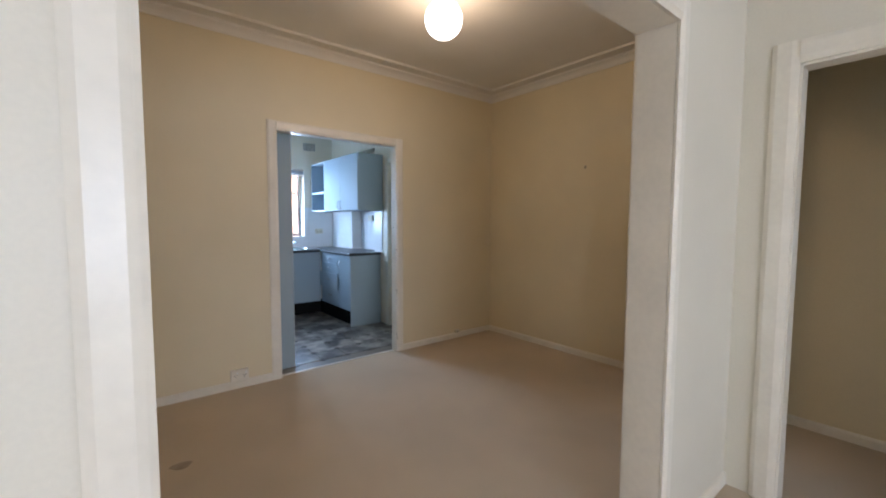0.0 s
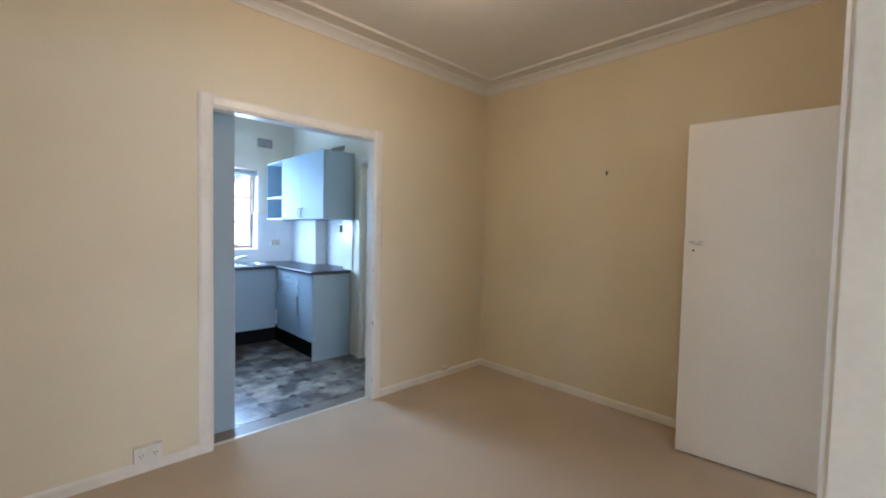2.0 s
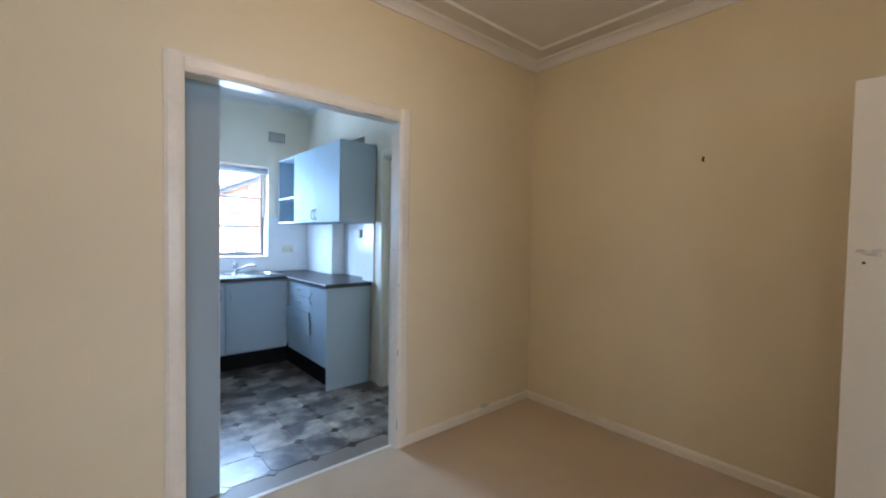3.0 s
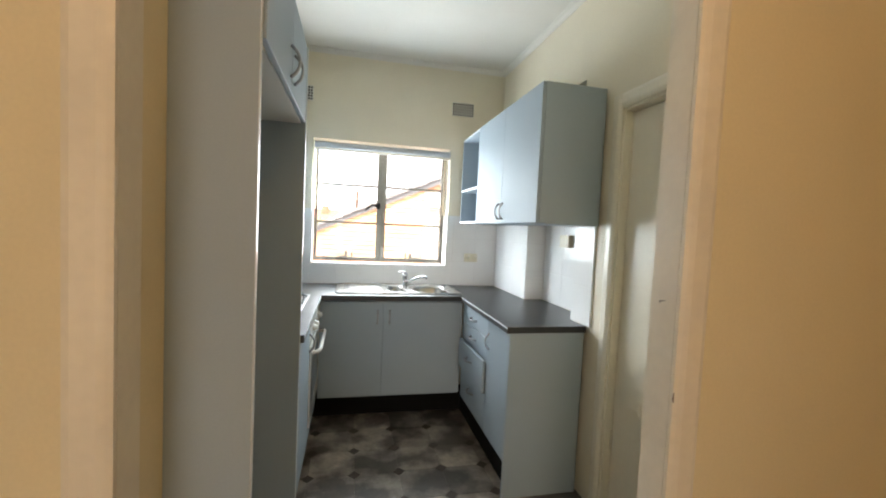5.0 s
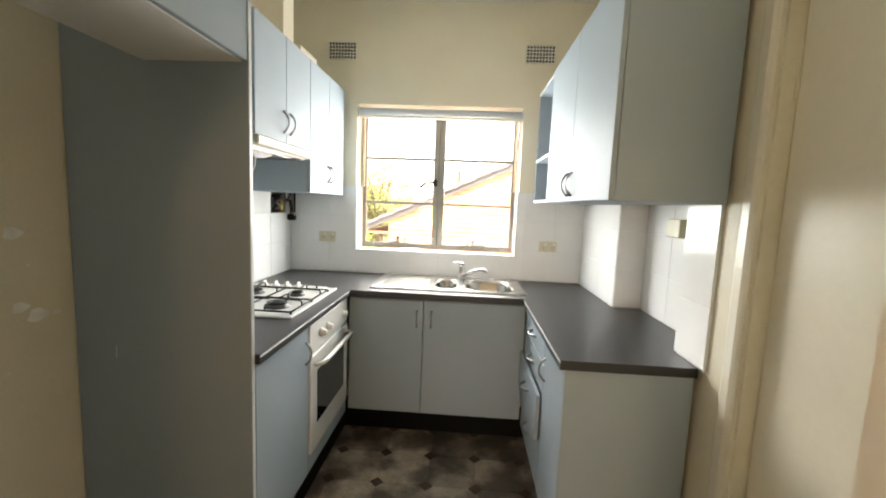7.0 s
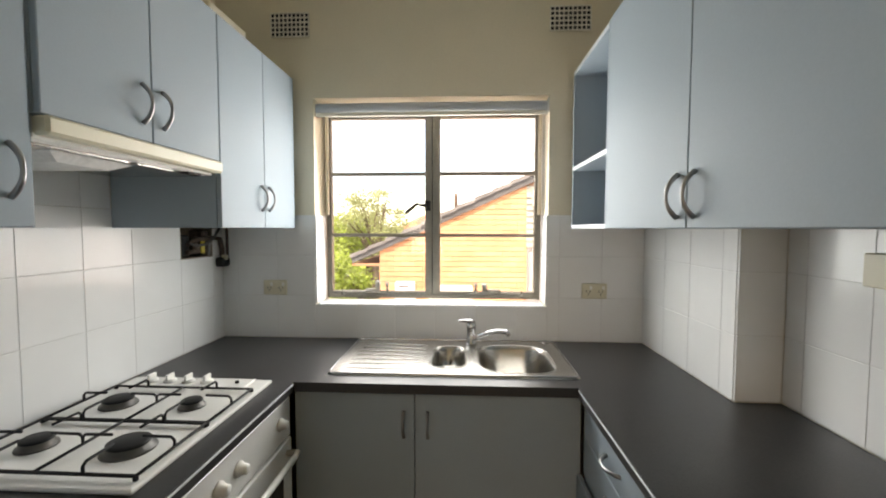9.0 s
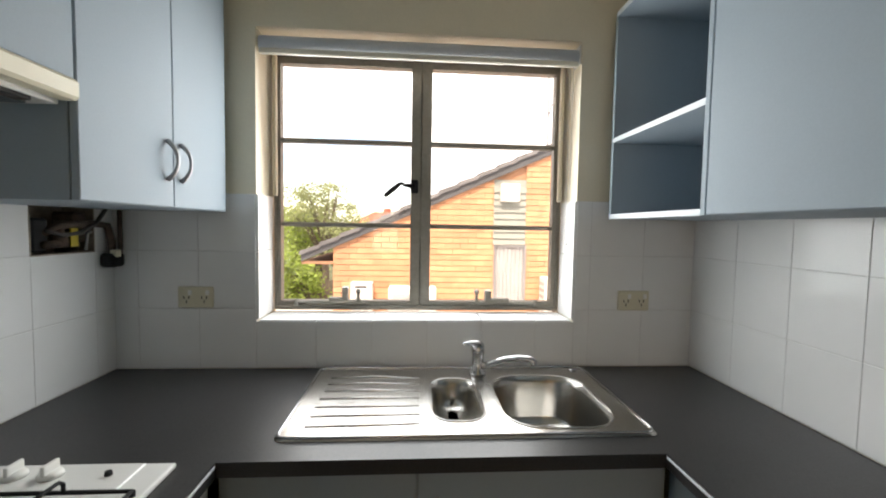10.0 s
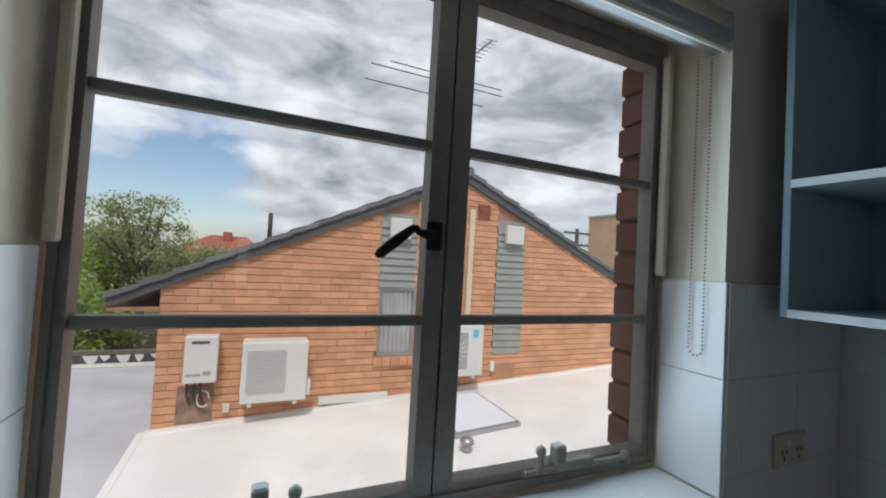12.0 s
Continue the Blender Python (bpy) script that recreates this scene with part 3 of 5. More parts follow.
def outlet(cx, cy, cz, w, h, axis, label="cream double power outlet on the tiles", deep=0.01, double=True, group="power outlets", front=None, sockets=True):
    """A wall outlet; axis: 'y' when it faces -y, 'x' when it faces -x, 'X' when it faces +x."""
    ob = thing("power_outlet", (cx, cy, cz - h / 2), label, "power outlet", group)
    sets = []

    def bx(u0, u1, d0, d1, z0, z1, bev=0.0):
        if axis == "y":
            return box(cx + u0, cx + u1, cy - d1, cy - d0, cz + z0, cz + z1, bev)
        if axis == "x":
            return box(cx - d1, cx - d0, cy + u0, cy + u1, cz + z0, cz + z1, bev)
        return box(cx + d0, cx + d1, cy + u0, cy + u1, cz + z0, cz + z1, bev)
    part("plate", bx(-w / 2, w / 2, 0.0, deep, -h / 2, h / 2, 0.003), front or M_CREAM, ob)
    for u in ((-w / 4, w / 4) if double else (0,)) if sockets else ():
        part("switch", bx(u - 0.006 + 0.012, u + 0.006 + 0.012, deep, deep + 0.004, h * 0.12, h * 0.34, 0.001), M_WPLAST, ob)
        for du, dz in ((-0.008, 0.0), (0.008, 0.0), (0.0, -0.014)):
            part("socket_slot", bx(u + du - 0.0016, u + du + 0.0016, deep - 0.001, deep + 0.0006, -0.006 + dz, 0.004 + dz), M_DARK, ob)
    return ob


outlet(0.837, 6.188, 1.180, 0.116, 0.072, "y")
outlet(2.382, 6.188, 1.176, 0.116, 0.072, "y")
outlet(2.754, 5.19, 1.375, 0.116, 0.08, "x", "plain cream wall box under the wall cabinet", 0.035, sockets=False)

# gas pipework in the cut-out tile
M_DIRTY = material("dirty_plaster", (0.33, 0.275, 0.215), 0.9, stain=0.35, stain_size=14, grain=0.2, grain_size=60)
gas = thing("gas_valve", (0.56, 6.0, 1.33), "rusty gas pipes and valve with yellow tag in tile cut-out", "gas pipe")
part("pipe", tube([(0.50, 5.91, 1.40), (0.56, 5.95, 1.40), (0.575, 5.97, 1.42), (0.575, 6.10, 1.425), (0.585, 6.14, 1.42), (0.59, 6.150, 1.37), (0.59, 6.150, 1.30)], 0.011), M_RUST, gas, "", True)
part("pipe", tube([(0.49, 6.07, 1.34), (0.55, 6.06, 1.36), (0.57, 6.03, 1.37), (0.57, 5.93, 1.365)], 0.012), M_RUST, gas, "", True)
part("valve", lathe((0.565, 5.985, 1.36), [(0.014, 0), (0.02, 0.005), (0.02, 0.03), (0.012, 0.04), (0.012, 0.075)], 14), M_RUST, gas, "", True)
part("elbow", box(0.57, 0.615, 6.12, 6.178, 1.285, 1.33, 0.008), M_IRON, gas)
part("pipe", tube([(0.602, 6.172, 1.471), (0.602, 6.172, 1.30)], 0.007, 8), M_RUST, gas, "", True)
part("hose", tube([(0.575, 5.93, 1.405), (0.585, 5.97, 1.392), (0.59, 6.03, 1.398), (0.595, 6.08, 1.425), (0.60, 6.115, 1.471)], 0.006, 8), M_BURN, gas, "grey flexible hose", True)
part("coupling", box(0.598, 0.622, 6.128, 6.150, 1.318, 1.342, 0.003), M_CREAM, gas, "pale plastic coupling")
part("tap_lever", tube([(0.59, 6.045, 1.345), (0.592, 6.05, 1.395), (0.596, 6.06, 1.402)], 0.0045, 8), M_HANDLE, gas, "bare metal tap lever", True)
part("tag", box(0.585, 0.589, 5.995, 6.020, 1.358, 1.412), M_YELLOW, gas, "yellow valve tag")
part("dirty_lining", solid([0.471, 0.475, 0.568], [5.8905, 5.894, 6.106, 6.1095], [1.3355, 1.339, 1.4845], lambda x, y, z: x < 0.475 or y < 5.894 or y > 6.106 or z < 1.339), M_DIRTY, gas, "dirty plaster in the cut-out")
part("meter_block", box(0.49, 0.56, 5.905, 5.96, 1.345, 1.44, 0.008), M_IRON, gas)
part("meter_block", box(0.50, 0.575, 6.03, 6.075, 1.37, 1.46, 0.008), M_RUST, gas)


# ---- kitchen: cabinets ----
def bow(centre, along, out, length=0.1, depth=0.026, r=0.0042, bm=None):
    c, a, o = Vector(centre), Vector(along), Vector(out)
    n = 12
    pts = []
    for k in range(n + 1):
        s = -1 + 2 * k / n
        pts.append(c + a * (s * length / 2) + o * (depth * (1 - abs(s) ** 2.4) + 0.002))
    rr = [r * (1.45 - 0.45 * (1 - abs(-1 + 2 * k / n))) for k in range(n + 1)]
    return tube(pts, rr, 8, bm)


def door_with_handle(cab, bounds, handle=None, along=(0, 0, 1), out=(1, 0, 0), name="door", length=0.098, label=""):
    d = part(name, box(*bounds, bevel=0.0018), M_LAM, cab, label)
    if handle:
        part("handle", bow(handle, along, out, length), M_HANDLE, d, "curved satin metal handle", True)
    return d


# fridge housing
fr = thing("fridge_cabinet", (0.85, 4.16, 0), "tall blue-grey fridge housing, empty, with an overhead cupboard", "cabinet")
part("side_panel", box(KW + 0.004, 1.139, 3.745, 3.761, 0, 2.15, 0.001), M_LAM, fr)
part("edge_strip", box(1.139, 1.141, 3.745, 3.761, 0, 2.15), M_EDGE, fr, "pale edge strip")
part("side_panel", box(KW + 0.004, 1.150, 4.570, 4.586, 0, 2.15, 0.001), M_LAM, fr)
part("edge_strip", box(1.150, 1.152, 4.570, 4.586, 0, 2.15), M_EDGE, fr, "pale edge strip")
part("body", box(0.824, 1.130, 3.7615, 4.5695, 1.835, 2.148), M_WPLAST, fr, "white melamine carcass")
door_with_handle(fr, (1.132, 1.149, 3.764, 4.163, 1.838, 2.146), (1.149, 4.125, 1.925))
door_with_handle(fr, (1.132, 1.149, 4.167, 4.567, 1.838, 2.146), (1.149, 4.205, 1.925))
part("scratch", box(0.694, 0.697, 4.5688, 4.5698, 0.895, 0.937), M_EDGE, fr, "short pale scratch")


def wall_cabinet(y0, y1, z0, z1, front, back, doors, side, label, group, side_mat=None):
    """A wall cabinet of the side run: side +1 when its doors face +x. doors: rows of y0, y1, handle y, handle z."""
    ob = thing("wall_cabinet", ((front + back) / 2, (y0 + y1) / 2, z0), label, "cabinet", group)
    f = front - side * 0.017
    part("body", box(min(back, f), max(back, f), y0, y1, z0, z1, 0.001), side_mat or M_LAM, ob)
    for a, b, hy, hz in doors:
        x0, x1 = sorted((f + side * 0.001, front))
        door_with_handle(ob, (x0, x1, a + 0.0015, b - 0.0015, z0 + 0.001, z1 - 0.001), (front, hy, hz), out=(side, 0, 0))
    return ob


LG = "wall cabinets over the cooker"
wall_cabinet(4.588, 4.972, 1.472, 2.175, 0.955, KW + 0.005, [(4.588, 4.955, 4.915, 1.575)], 1, "blue-grey single-door wall cabinet beside the fridge housing", LG)
wall_cabinet(4.974, 5.553, 1.692, 2.175, 0.955, KW + 0.005, [(4.974, 5.262, 5.228, 1.785), (5.262, 5.553, 5.298, 1.785)], 1, "short blue-grey wall cabinet above the range hood", LG)
wall_cabinet(5.555, 6.186, 1.472, 2.175, 0.955, KW + 0.013, [(5.555, 5.857, 5.827, 1.59), (5.857, 6.150, 5.887, 1.59)], 1, "blue-grey double-door wall cabinet next to the window", LG)

hood = thing("range_hood", (0.76, 5.26, 1.60), "cream slide-out range hood under the cabinet", "range hood")
part("hood_body", box(0.585, 0.93, 4.98, 5.548, 1.645, 1.690, 0.002), M_WPLAST, hood)
part("front_strip", box(0.93, 0.968, 4.976, 5.551, 1.652, 1.690, 0.006), M_CREAM, hood, "cream front strip")
for k in range(2):
    part("filter", box(0.62, 0.90, 5.0 + k * 0.27, 5.25 + k * 0.27, 1.638, 1.646, 0.002), M_STEEL, hood)
cover = box(0.64, 0.88, 5.06, 5.28, 1.618, 1.638)
for v in cover.verts:
    if v.co.z < 1.63:
        v.co.x += 0.03 if v.co.x < 0.7 else -0.02
        v.co.y += 0.035 if v.co.y < 5.2 else -0.05
part("lamp_cover", cover, M_GROUT, hood, "sloping plastic cover under the hood")
part("switch", box(0.90, 0.925, 5.44, 5.50, 1.638, 1.645, 0.001), M_DARK, hood)

duct = thing("flue_duct", (0.72, 5.36, 2.175), "white boxed flue duct from cabinet top to ceiling", "duct")
part("shaft", box(0.66, 0.80, 5.57, 5.70, 2.177, TOP - 0.001, 0.003), M_KWALL, duct)
part("foot_box", box(0.62, 0.84, 5.702, 5.95, 2.177, 2.30, 0.004), M_KWALL, duct)
part("slot", box(0.841, 0.843, 5.80, 5.88, 2.215, 2.235), M_DARK, duct, "dark slot")

uc = thing("wall_cabinet", (2.43, 5.14, 1.472), "blue-grey double-door wall cabinet over the worktop", "cabinet", "wall cabinets over the worktop")
part("body", box(2.270, 2.606, 4.642, 5.655, 1.472, 2.175, 0.001), M_LAM, uc)
door_with_handle(uc, (2.252, 2.269, 4.644, 5.143, 1.473, 2.174), (2.252, 5.110, 1.545), out=(-1, 0, 0))
door_with_handle(uc, (2.252, 2.269, 5.146, 5.652, 1.473, 2.174), (2.252, 5.180, 1.545), out=(-1, 0, 0))
us = thing("open_shelf_unit", (2.43, 5.87, 1.472), "blue-grey open shelf unit in the corner, empty", "shelf unit", "wall cabinets over the worktop")
part("side_panel", box(2.254, 2.606, 5.658, 5.674, 1.472, 2.175, 0.001), M_LAM, us)
part("side_panel", box(2.262, 2.606, 6.136, 6.150, 1.472, 2.175, 0.001), M_LAM, us)
part("back_panel", box(2.600, 2.608, 5.6745, 6.1355, 1.489, 2.158), M_LAMIN, us)
for z, nm in ((1.472, "bottom_panel"), (1.733, "shelf"), (2.159, "top_panel")):
    part(nm, box(2.260, 2.5995, 5.6745, 6.1355, z, z + 0.016), M_LAM, us)
    part("edge_strip", box(2.2585, 2.2598, 5.6745, 6.1355, z, z + 0.016), M_EDGE, us, "pale edge strip")

# base units
TOPZ, UNDER, KICK = 0.930, 0.896, 0.195
bl_ = thing("base_cabinet", (0.86, 4.82, 0), "blue-grey base cabinet beside the oven", "cabinet", "base cabinets")
part("body", box(0.575, 1.134, 4.588, 5.046, KICK, UNDER - 0.001), M_LAM, bl_)
door_with_handle(bl_, (1.136, 1.152, 4.592, 5.043, KICK + 0.002, UNDER - 0.012), (1.152, 5.005, 0.775))
part("kickboard", box(0.60, 1.095, 4.60, 5.816, 0.0, KICK - 0.001), M_KICK, bl_, "black kickboard")

bs = thing("base_cabinet", (1.66, 5.9, 0), "blue-grey double-door base cabinet under the sink", "cabinet", "base cabinets")
part("body", box(1.158, 2.170, 5.654, 6.185, KICK, 0.70), M_LAM, bs)
part("front_rail", box(1.158, 2.170, 5.654, 5.672, 0.70, UNDER - 0.001), M_LAM, bs)
for a, b, hx in ((1.160, 1.592, 1.555), (1.596, 2.1755, 1.640)):
    d = part("door", box(a, b, 5.637, 5.653, KICK + 0.012, UNDER - 0.012, 0.0018), M_LAM, bs)
    part("handle", bow((hx, 5.637, 0.775), (0, 0, 1), (0, -1, 0), 0.095, 0.024), M_HANDLE, d, "curved satin metal handle", True)
part("kickboard", box(1.096, 2.2345, 5.80, 5.816, 0.0, KICK - 0.001), M_KICK, bs, "black kickboard")

br = thing("base_cabinet", (2.40, 5.15, 0), "blue-grey base cabinet with four drawers and a door", "cabinet", "base cabinets")
part("body", box(2.196, 2.606, 4.728, 5.652, KICK, UNDER - 0.001), M_LAM, br)
part("end_panel", box(2.178, 2.606, 4.710, 4.727, 0.0, UNDER - 0.001, 0.001), M_LAM, br)
door_with_handle(br, (2.178, 2.194, 4.730, 5.058, KICK + 0.002, UNDER - 0.012), (2.178, 5.02, 0.765), out=(-1, 0, 0))
zz = [UNDER - 0.012, 0.765, 0.632, 0.425, KICK + 0.002]
for k in range(4):
    push = 0.022 if k == 2 else 0.0
    d = part("drawer_front", box(2.178 - push, 2.194 - push, 5.062, 5.606, zz[k + 1] + 0.002, zz[k] - 0.002, 0.0018), M_LAM, br, "drawer standing slightly open" if push else "")
    part("handle", bow((2.178 - push, 5.33, (zz[k] + zz[k + 1]) / 2 + (0.02 if k > 1 else 0)), (0, 1, 0), (-1, 0, 0), 0.105, 0.03), M_HANDLE, d, "curved satin metal handle", True)
part("kickboard", box(2.235, 2.251, 4.728, 5.815, 0.0, KICK - 0.001), M_KICK, br, "black kickboard")

# worktop
hole = (1.625, 2.135, 5.715, 6.085)
xs = [0.569, 1.168, hole[0], hole[1], 2.158, 2.610, 2.752]
ys = [4.588, 4.700, 4.873, 5.520, 5.608, hole[2], hole[3], 6.187]


def in_top(x, y, z):
    if hole[0] < x < hole[1] and hole[2] < y < hole[3]:
        return False
    if x > 2.610:
        return 4.873 < y < 5.520
    return x < 1.168 or y > 5.608 or (x > 2.158 and y > 4.700)


wt = thing("worktop", (1.6, 5.9, UNDER), "charcoal laminate U-shaped kitchen worktop", "worktop")
part("top", solid(xs, ys, [UNDER, TOPZ], in_top), M_TOP, wt)
# thin pale strips paint the highlight along the dark rounded front edges
for r in ((1.1682, 1.1705, 4.588, 5.605), (2.1555, 2.1578, 4.700, 5.605)):
    part("rolled_edge", box(r[0], r[1], r[2], r[3], TOPZ - 0.011, TOPZ - 0.004, 0.001), M_EDGE, wt, "pale strip as the highlight along the rolled front edge")

# oven
ov = thing("oven", (0.9, 5.33, 0.27), "white built-in oven with a dark glass door", "oven")
part("body", box(0.62, 1.135, 5.05, 5.604, 0.275, UNDER - 0.002), M_ENAMEL, ov)
part("control_panel", box(1.1355, 1.156, 5.05, 5.604, 0.745, 0.884, 0.004), M_ENAMEL, ov)
for k, y in enumerate((5.18, 5.27, 5.52)):
    kn = part("knob", lathe((1.157, y, 0.818), [(0.021, 0), (0.021, 0.006), (0.016, 0.012), (0.014, 0.026), (0.006, 0.028)], 18, "x"), M_WPLAST, ov, "", True)
odoor = part("oven_door", box(1.1355, 1.160, 5.05, 5.604, 0.278, 0.740, 0.005), M_ENAMEL, ov)
part("oven_window", box(1.1605, 1.1625, 5.125, 5.53, 0.40, 0.655, 0.001), M_OVGLASS, odoor, "dark glass window")
part("oven_handle", tube([(1.162, 5.09, 0.695), (1.20, 5.10, 0.705), (1.206, 5.13, 0.707), (1.206, 5.52, 0.707), (1.20, 5.555, 0.705), (1.162, 5.565, 0.695)], 0.0105), M_ENAMEL, odoor, "white bar handle", True)
part("lower_panel", box(1.118, 1.150, 5.05, 5.62, KICK, 0.272, 0.001), M_LAM, ov)

# hob
hob = thing("gas_hob", (0.85, 5.33, TOPZ), "white four-burner gas hob with black trivets", "hob")
part("hob_plate", box(0.605, 1.100, 4.985, 5.594, TOPZ, TOPZ + 0.012, 0.005, segs=2), M_ENAMEL, hob)
HB = [(0.735, 5.135, 0.034), (0.968, 5.135, 0.047), (0.735, 5.370, 0.040), (0.962, 5.370, 0.030)]
for x, y, r in HB:
    b = part("burner", lathe((x, y, TOPZ + 0.012), [(r * 1.25, 0), (r * 1.2, 0.005), (r, 0.007), (r, 0.016)], 24), M_BURN, hob, "", True)
    part("burner_cap", lathe((x, y, TOPZ + 0.0285), [(r * 0.98, 0), (r * 0.98, 0.004), (r * 0.85, 0.007)], 24), M_IRON, b, "", True)
LOW, HIGH = TOPZ + 0.022, TOPZ + 0.046
for y0, y1 in ((5.018, 5.250), (5.256, 5.486)):
    tv = part("trivet", tube([(0.625, y0, LOW), (1.082, y0, LOW)], 0.0042, 8), M_IRON, hob, "black wire trivet", True)
    part("trivet_rod", tube([(0.625, y1, LOW), (1.082, y1, LOW)], 0.0038, 8), M_IRON, tv, "", True)
    for x in (0.625, 0.853, 1.082):
        part("trivet_rod", tube([(x, y0, LOW), (x, y1, LOW)], 0.0038, 8), M_IRON, tv, "", True)
    cy = (y0 + y1) / 2
    for cx, xa, xb in ((0.735, 0.625, 0.853), (0.966, 0.853, 1.082)):
        for ex, ey in ((xa, cy), (xb, cy), (cx, y0), (cx, y1)):
            d = Vector((cx - ex, cy - ey, 0))
            foot = Vector((ex, ey, 0))
            pts = [foot + Vector((0, 0, LOW)), foot + Vector((0, 0, HIGH - 0.008)), foot + d * 0.07 + Vector((0, 0, HIGH)), foot + d * 0.66 + Vector((0, 0, HIGH + 0.001))]
            part("trivet_finger", tube(pts, 0.0035, 8), M_IRON, tv, "", True)
    for x, y in ((0.625, y0), (1.082, y0), (0.625, y1), (1.082, y1)):
        part("trivet_foot", tube([(x, y, TOPZ + 0.012), (x, y, LOW)], 0.0055, 8), M_IRON, tv)
part("knob_ledge", box(0.63, 1.045, 5.500, 5.585, TOPZ + 0.012, TOPZ + 0.017, 0.002), M_ENAMEL, hob)
for x in (0.70, 0.765, 0.83, 0.895):
    kn = part("knob", lathe((x, 5.545, TOPZ + 0.017), [(0.021, 0), (0.020, 0.006), (0.017, 0.010), (0.004, 0.011)], 20), M_WPLAST, hob, "", True)
    part("grip_tab", box(x - 0.004, x + 0.004, 5.527, 5.563, TOPZ + 0.024, TOPZ + 0.044, 0.0025, segs=2), M_WPLAST, kn)
part("igniter", lathe((1.0, 5.545, TOPZ + 0.017), [(0.007, 0), (0.006, 0.008)], 10), M_IRON, hob, "", True)


# sink
def rounded(x0, x1, y0, y1, r, n=6):
    pts = []
    for cx, cy, a0 in ((x1 - r, y1 - r, 0), (x0 + r, y1 - r, 90), (x0 + r, y0 + r, 180), (x1 - r, y0 + r, 270)):
        for k in range(n + 1):
            a = radians(a0 + 90 * k / n)
            pts.append((cx + r * math.cos(a), cy + r * math.sin(a)))
    return pts


def ring_edges(bm, pts, z):
    vs = [bm.verts.new((x, y, z)) for x, y in pts]
    return vs, [bm.edges.new((vs[k], vs[(k + 1) % len(vs)])) for k in range(len(vs))]


BOWLS = [(1.636, 1.776, 5.765, 6.055, 0.06, 0.085), (1.828, 2.124, 5.722, 6.078, 0.10, 0.155)]
sink = thing("sink", (1.72, 5.93, TOPZ), "stainless steel one-and-a-half bowl sink with a ribbed drainer", "sink")
bm = bmesh.new()
SZ = TOPZ + 0.006
edges = []
ov_, oe = ring_edges(bm, rounded(1.262, 2.186, 5.690, 6.165, 0.025), SZ)
edges += oe
mouths = []
for x0, x1, y0, y1, r, dp in BOWLS:
    vs, es = ring_edges(bm, rounded(x0, x1, y0, y1, r), SZ)
    edges += es
    mouths.append(vs)
bmesh.ops.triangle_fill(bm, use_beauty=True, edges=edges)
out_low = [bm.verts.new((v.co.x + (0.006 if v.co.x > 1.7 else -0.006), v.co.y + (0.004 if v.co.y > 5.93 else -0.006), TOPZ + 0.0005)) for v in ov_]
for k in range(len(ov_)):
    j = (k + 1) % len(ov_)
    bm.faces.new((ov_[k], ov_[j], out_low[j], out_low[k]))
part("rim_and_drainer", bm, M_STEEL, sink)
for (x0, x1, y0, y1, r, dp), nm in zip(BOWLS, ("half_bowl", "main_bowl")):
    bm = bmesh.new()
    loops = []
    for inset, z in ((-0.002, SZ), (0.003, SZ - 0.004), (0.010, SZ - 0.02), (0.016, SZ - dp + 0.03), (0.024, SZ - dp + 0.012), (0.042, SZ - dp)):
        loops.append([bm.verts.new((x, y, z)) for x, y in rounded(x0 + inset, x1 - inset, y0 + inset, y1 - inset, max(r - inset * 0.4, 0.02))])
    for a, b in zip(loops, loops[1:]):
        for k in range(len(a)):
            j = (k + 1) % len(a)
            bm.faces.new((a[k], a[j], b[j], b[k]))
    bm.faces.new(loops[-1])
    bowl = part(nm, bm, M_STEEL, sink, "", True)
    part("drain", lathe(((x0 + x1) / 2, (y0 + y1) / 2, SZ - dp + 0.001), [(0.036, 0), (0.034, 0.003), (0.022, 0.003), (0.02, 0.0015)], 24), M_CHROME, bowl, "", True)
for k in range(7):
    y = 5.745 + k * 0.055
    part("drainer_rib", tube([(1.315, y, SZ - 0.0008), (1.45, y + 0.004, SZ + 0.0004), (1.60, y + 0.010 * (3 - k) / 3, SZ - 0.0012)], 0.0036, 8), M_STEEL, sink, "", True)
rim_loop = rounded(1.264, 2.184, 5.692, 6.163, 0.025)
part("raised_rim", tube([(x, y, SZ + 0.0005) for x, y in rim_loop + rim_loop[:1]], 0.0038, 8), M_CHROME, sink, "bright rolled rim", True)
for x0, x1, y0, y1, r, dp in BOWLS:
    lip = rounded(x0 - 0.003, x1 + 0.003, y0 - 0.003, y1 + 0.003, r)
    part("bowl_lip", tube([(x, y, SZ) for x, y in lip + lip[:1]], 0.003, 8), M_STEEL, sink, "", True)
part("overflow_plug", lathe((2.145, 6.14, SZ), [(0.016, 0), (0.015, 0.003), (0.004, 0.004)], 16), M_CHROME, sink, "", True)

tap = thing("mixer_tap", (1.80, 6.105, TOPZ + 0.006), "chrome single-lever mixer tap on the sink", "tap")
part("base", lathe((1.80, 6.105, SZ), [(0.028, 0), (0.028, 0.006), (0.021, 0.012), (0.020, 0.066), (0.022, 0.07), (0.022, 0.093), (0.017, 0.102)], 20), M_CHROME, tap, "", True)
part("lever", tube([(1.806, 6.105, SZ + 0.096), (1.795, 6.095, SZ + 0.108), (1.765, 6.065, SZ + 0.117), (1.742, 6.04, SZ + 0.121)], [0.016, 0.012, 0.007, 0.004]), M_CHROME, tap, "", True)
part("spout", tube([(1.81, 6.10, SZ + 0.026), (1.84, 6.072, SZ + 0.046), (1.88, 6.042, SZ + 0.070), (1.918, 6.012, SZ + 0.084), (1.950, 5.988, SZ + 0.086), (1.962, 5.978, SZ + 0.076)], [0.012, 0.011, 0.010, 0.010, 0.011, 0.011]), M_CHROME, tap, "", True)

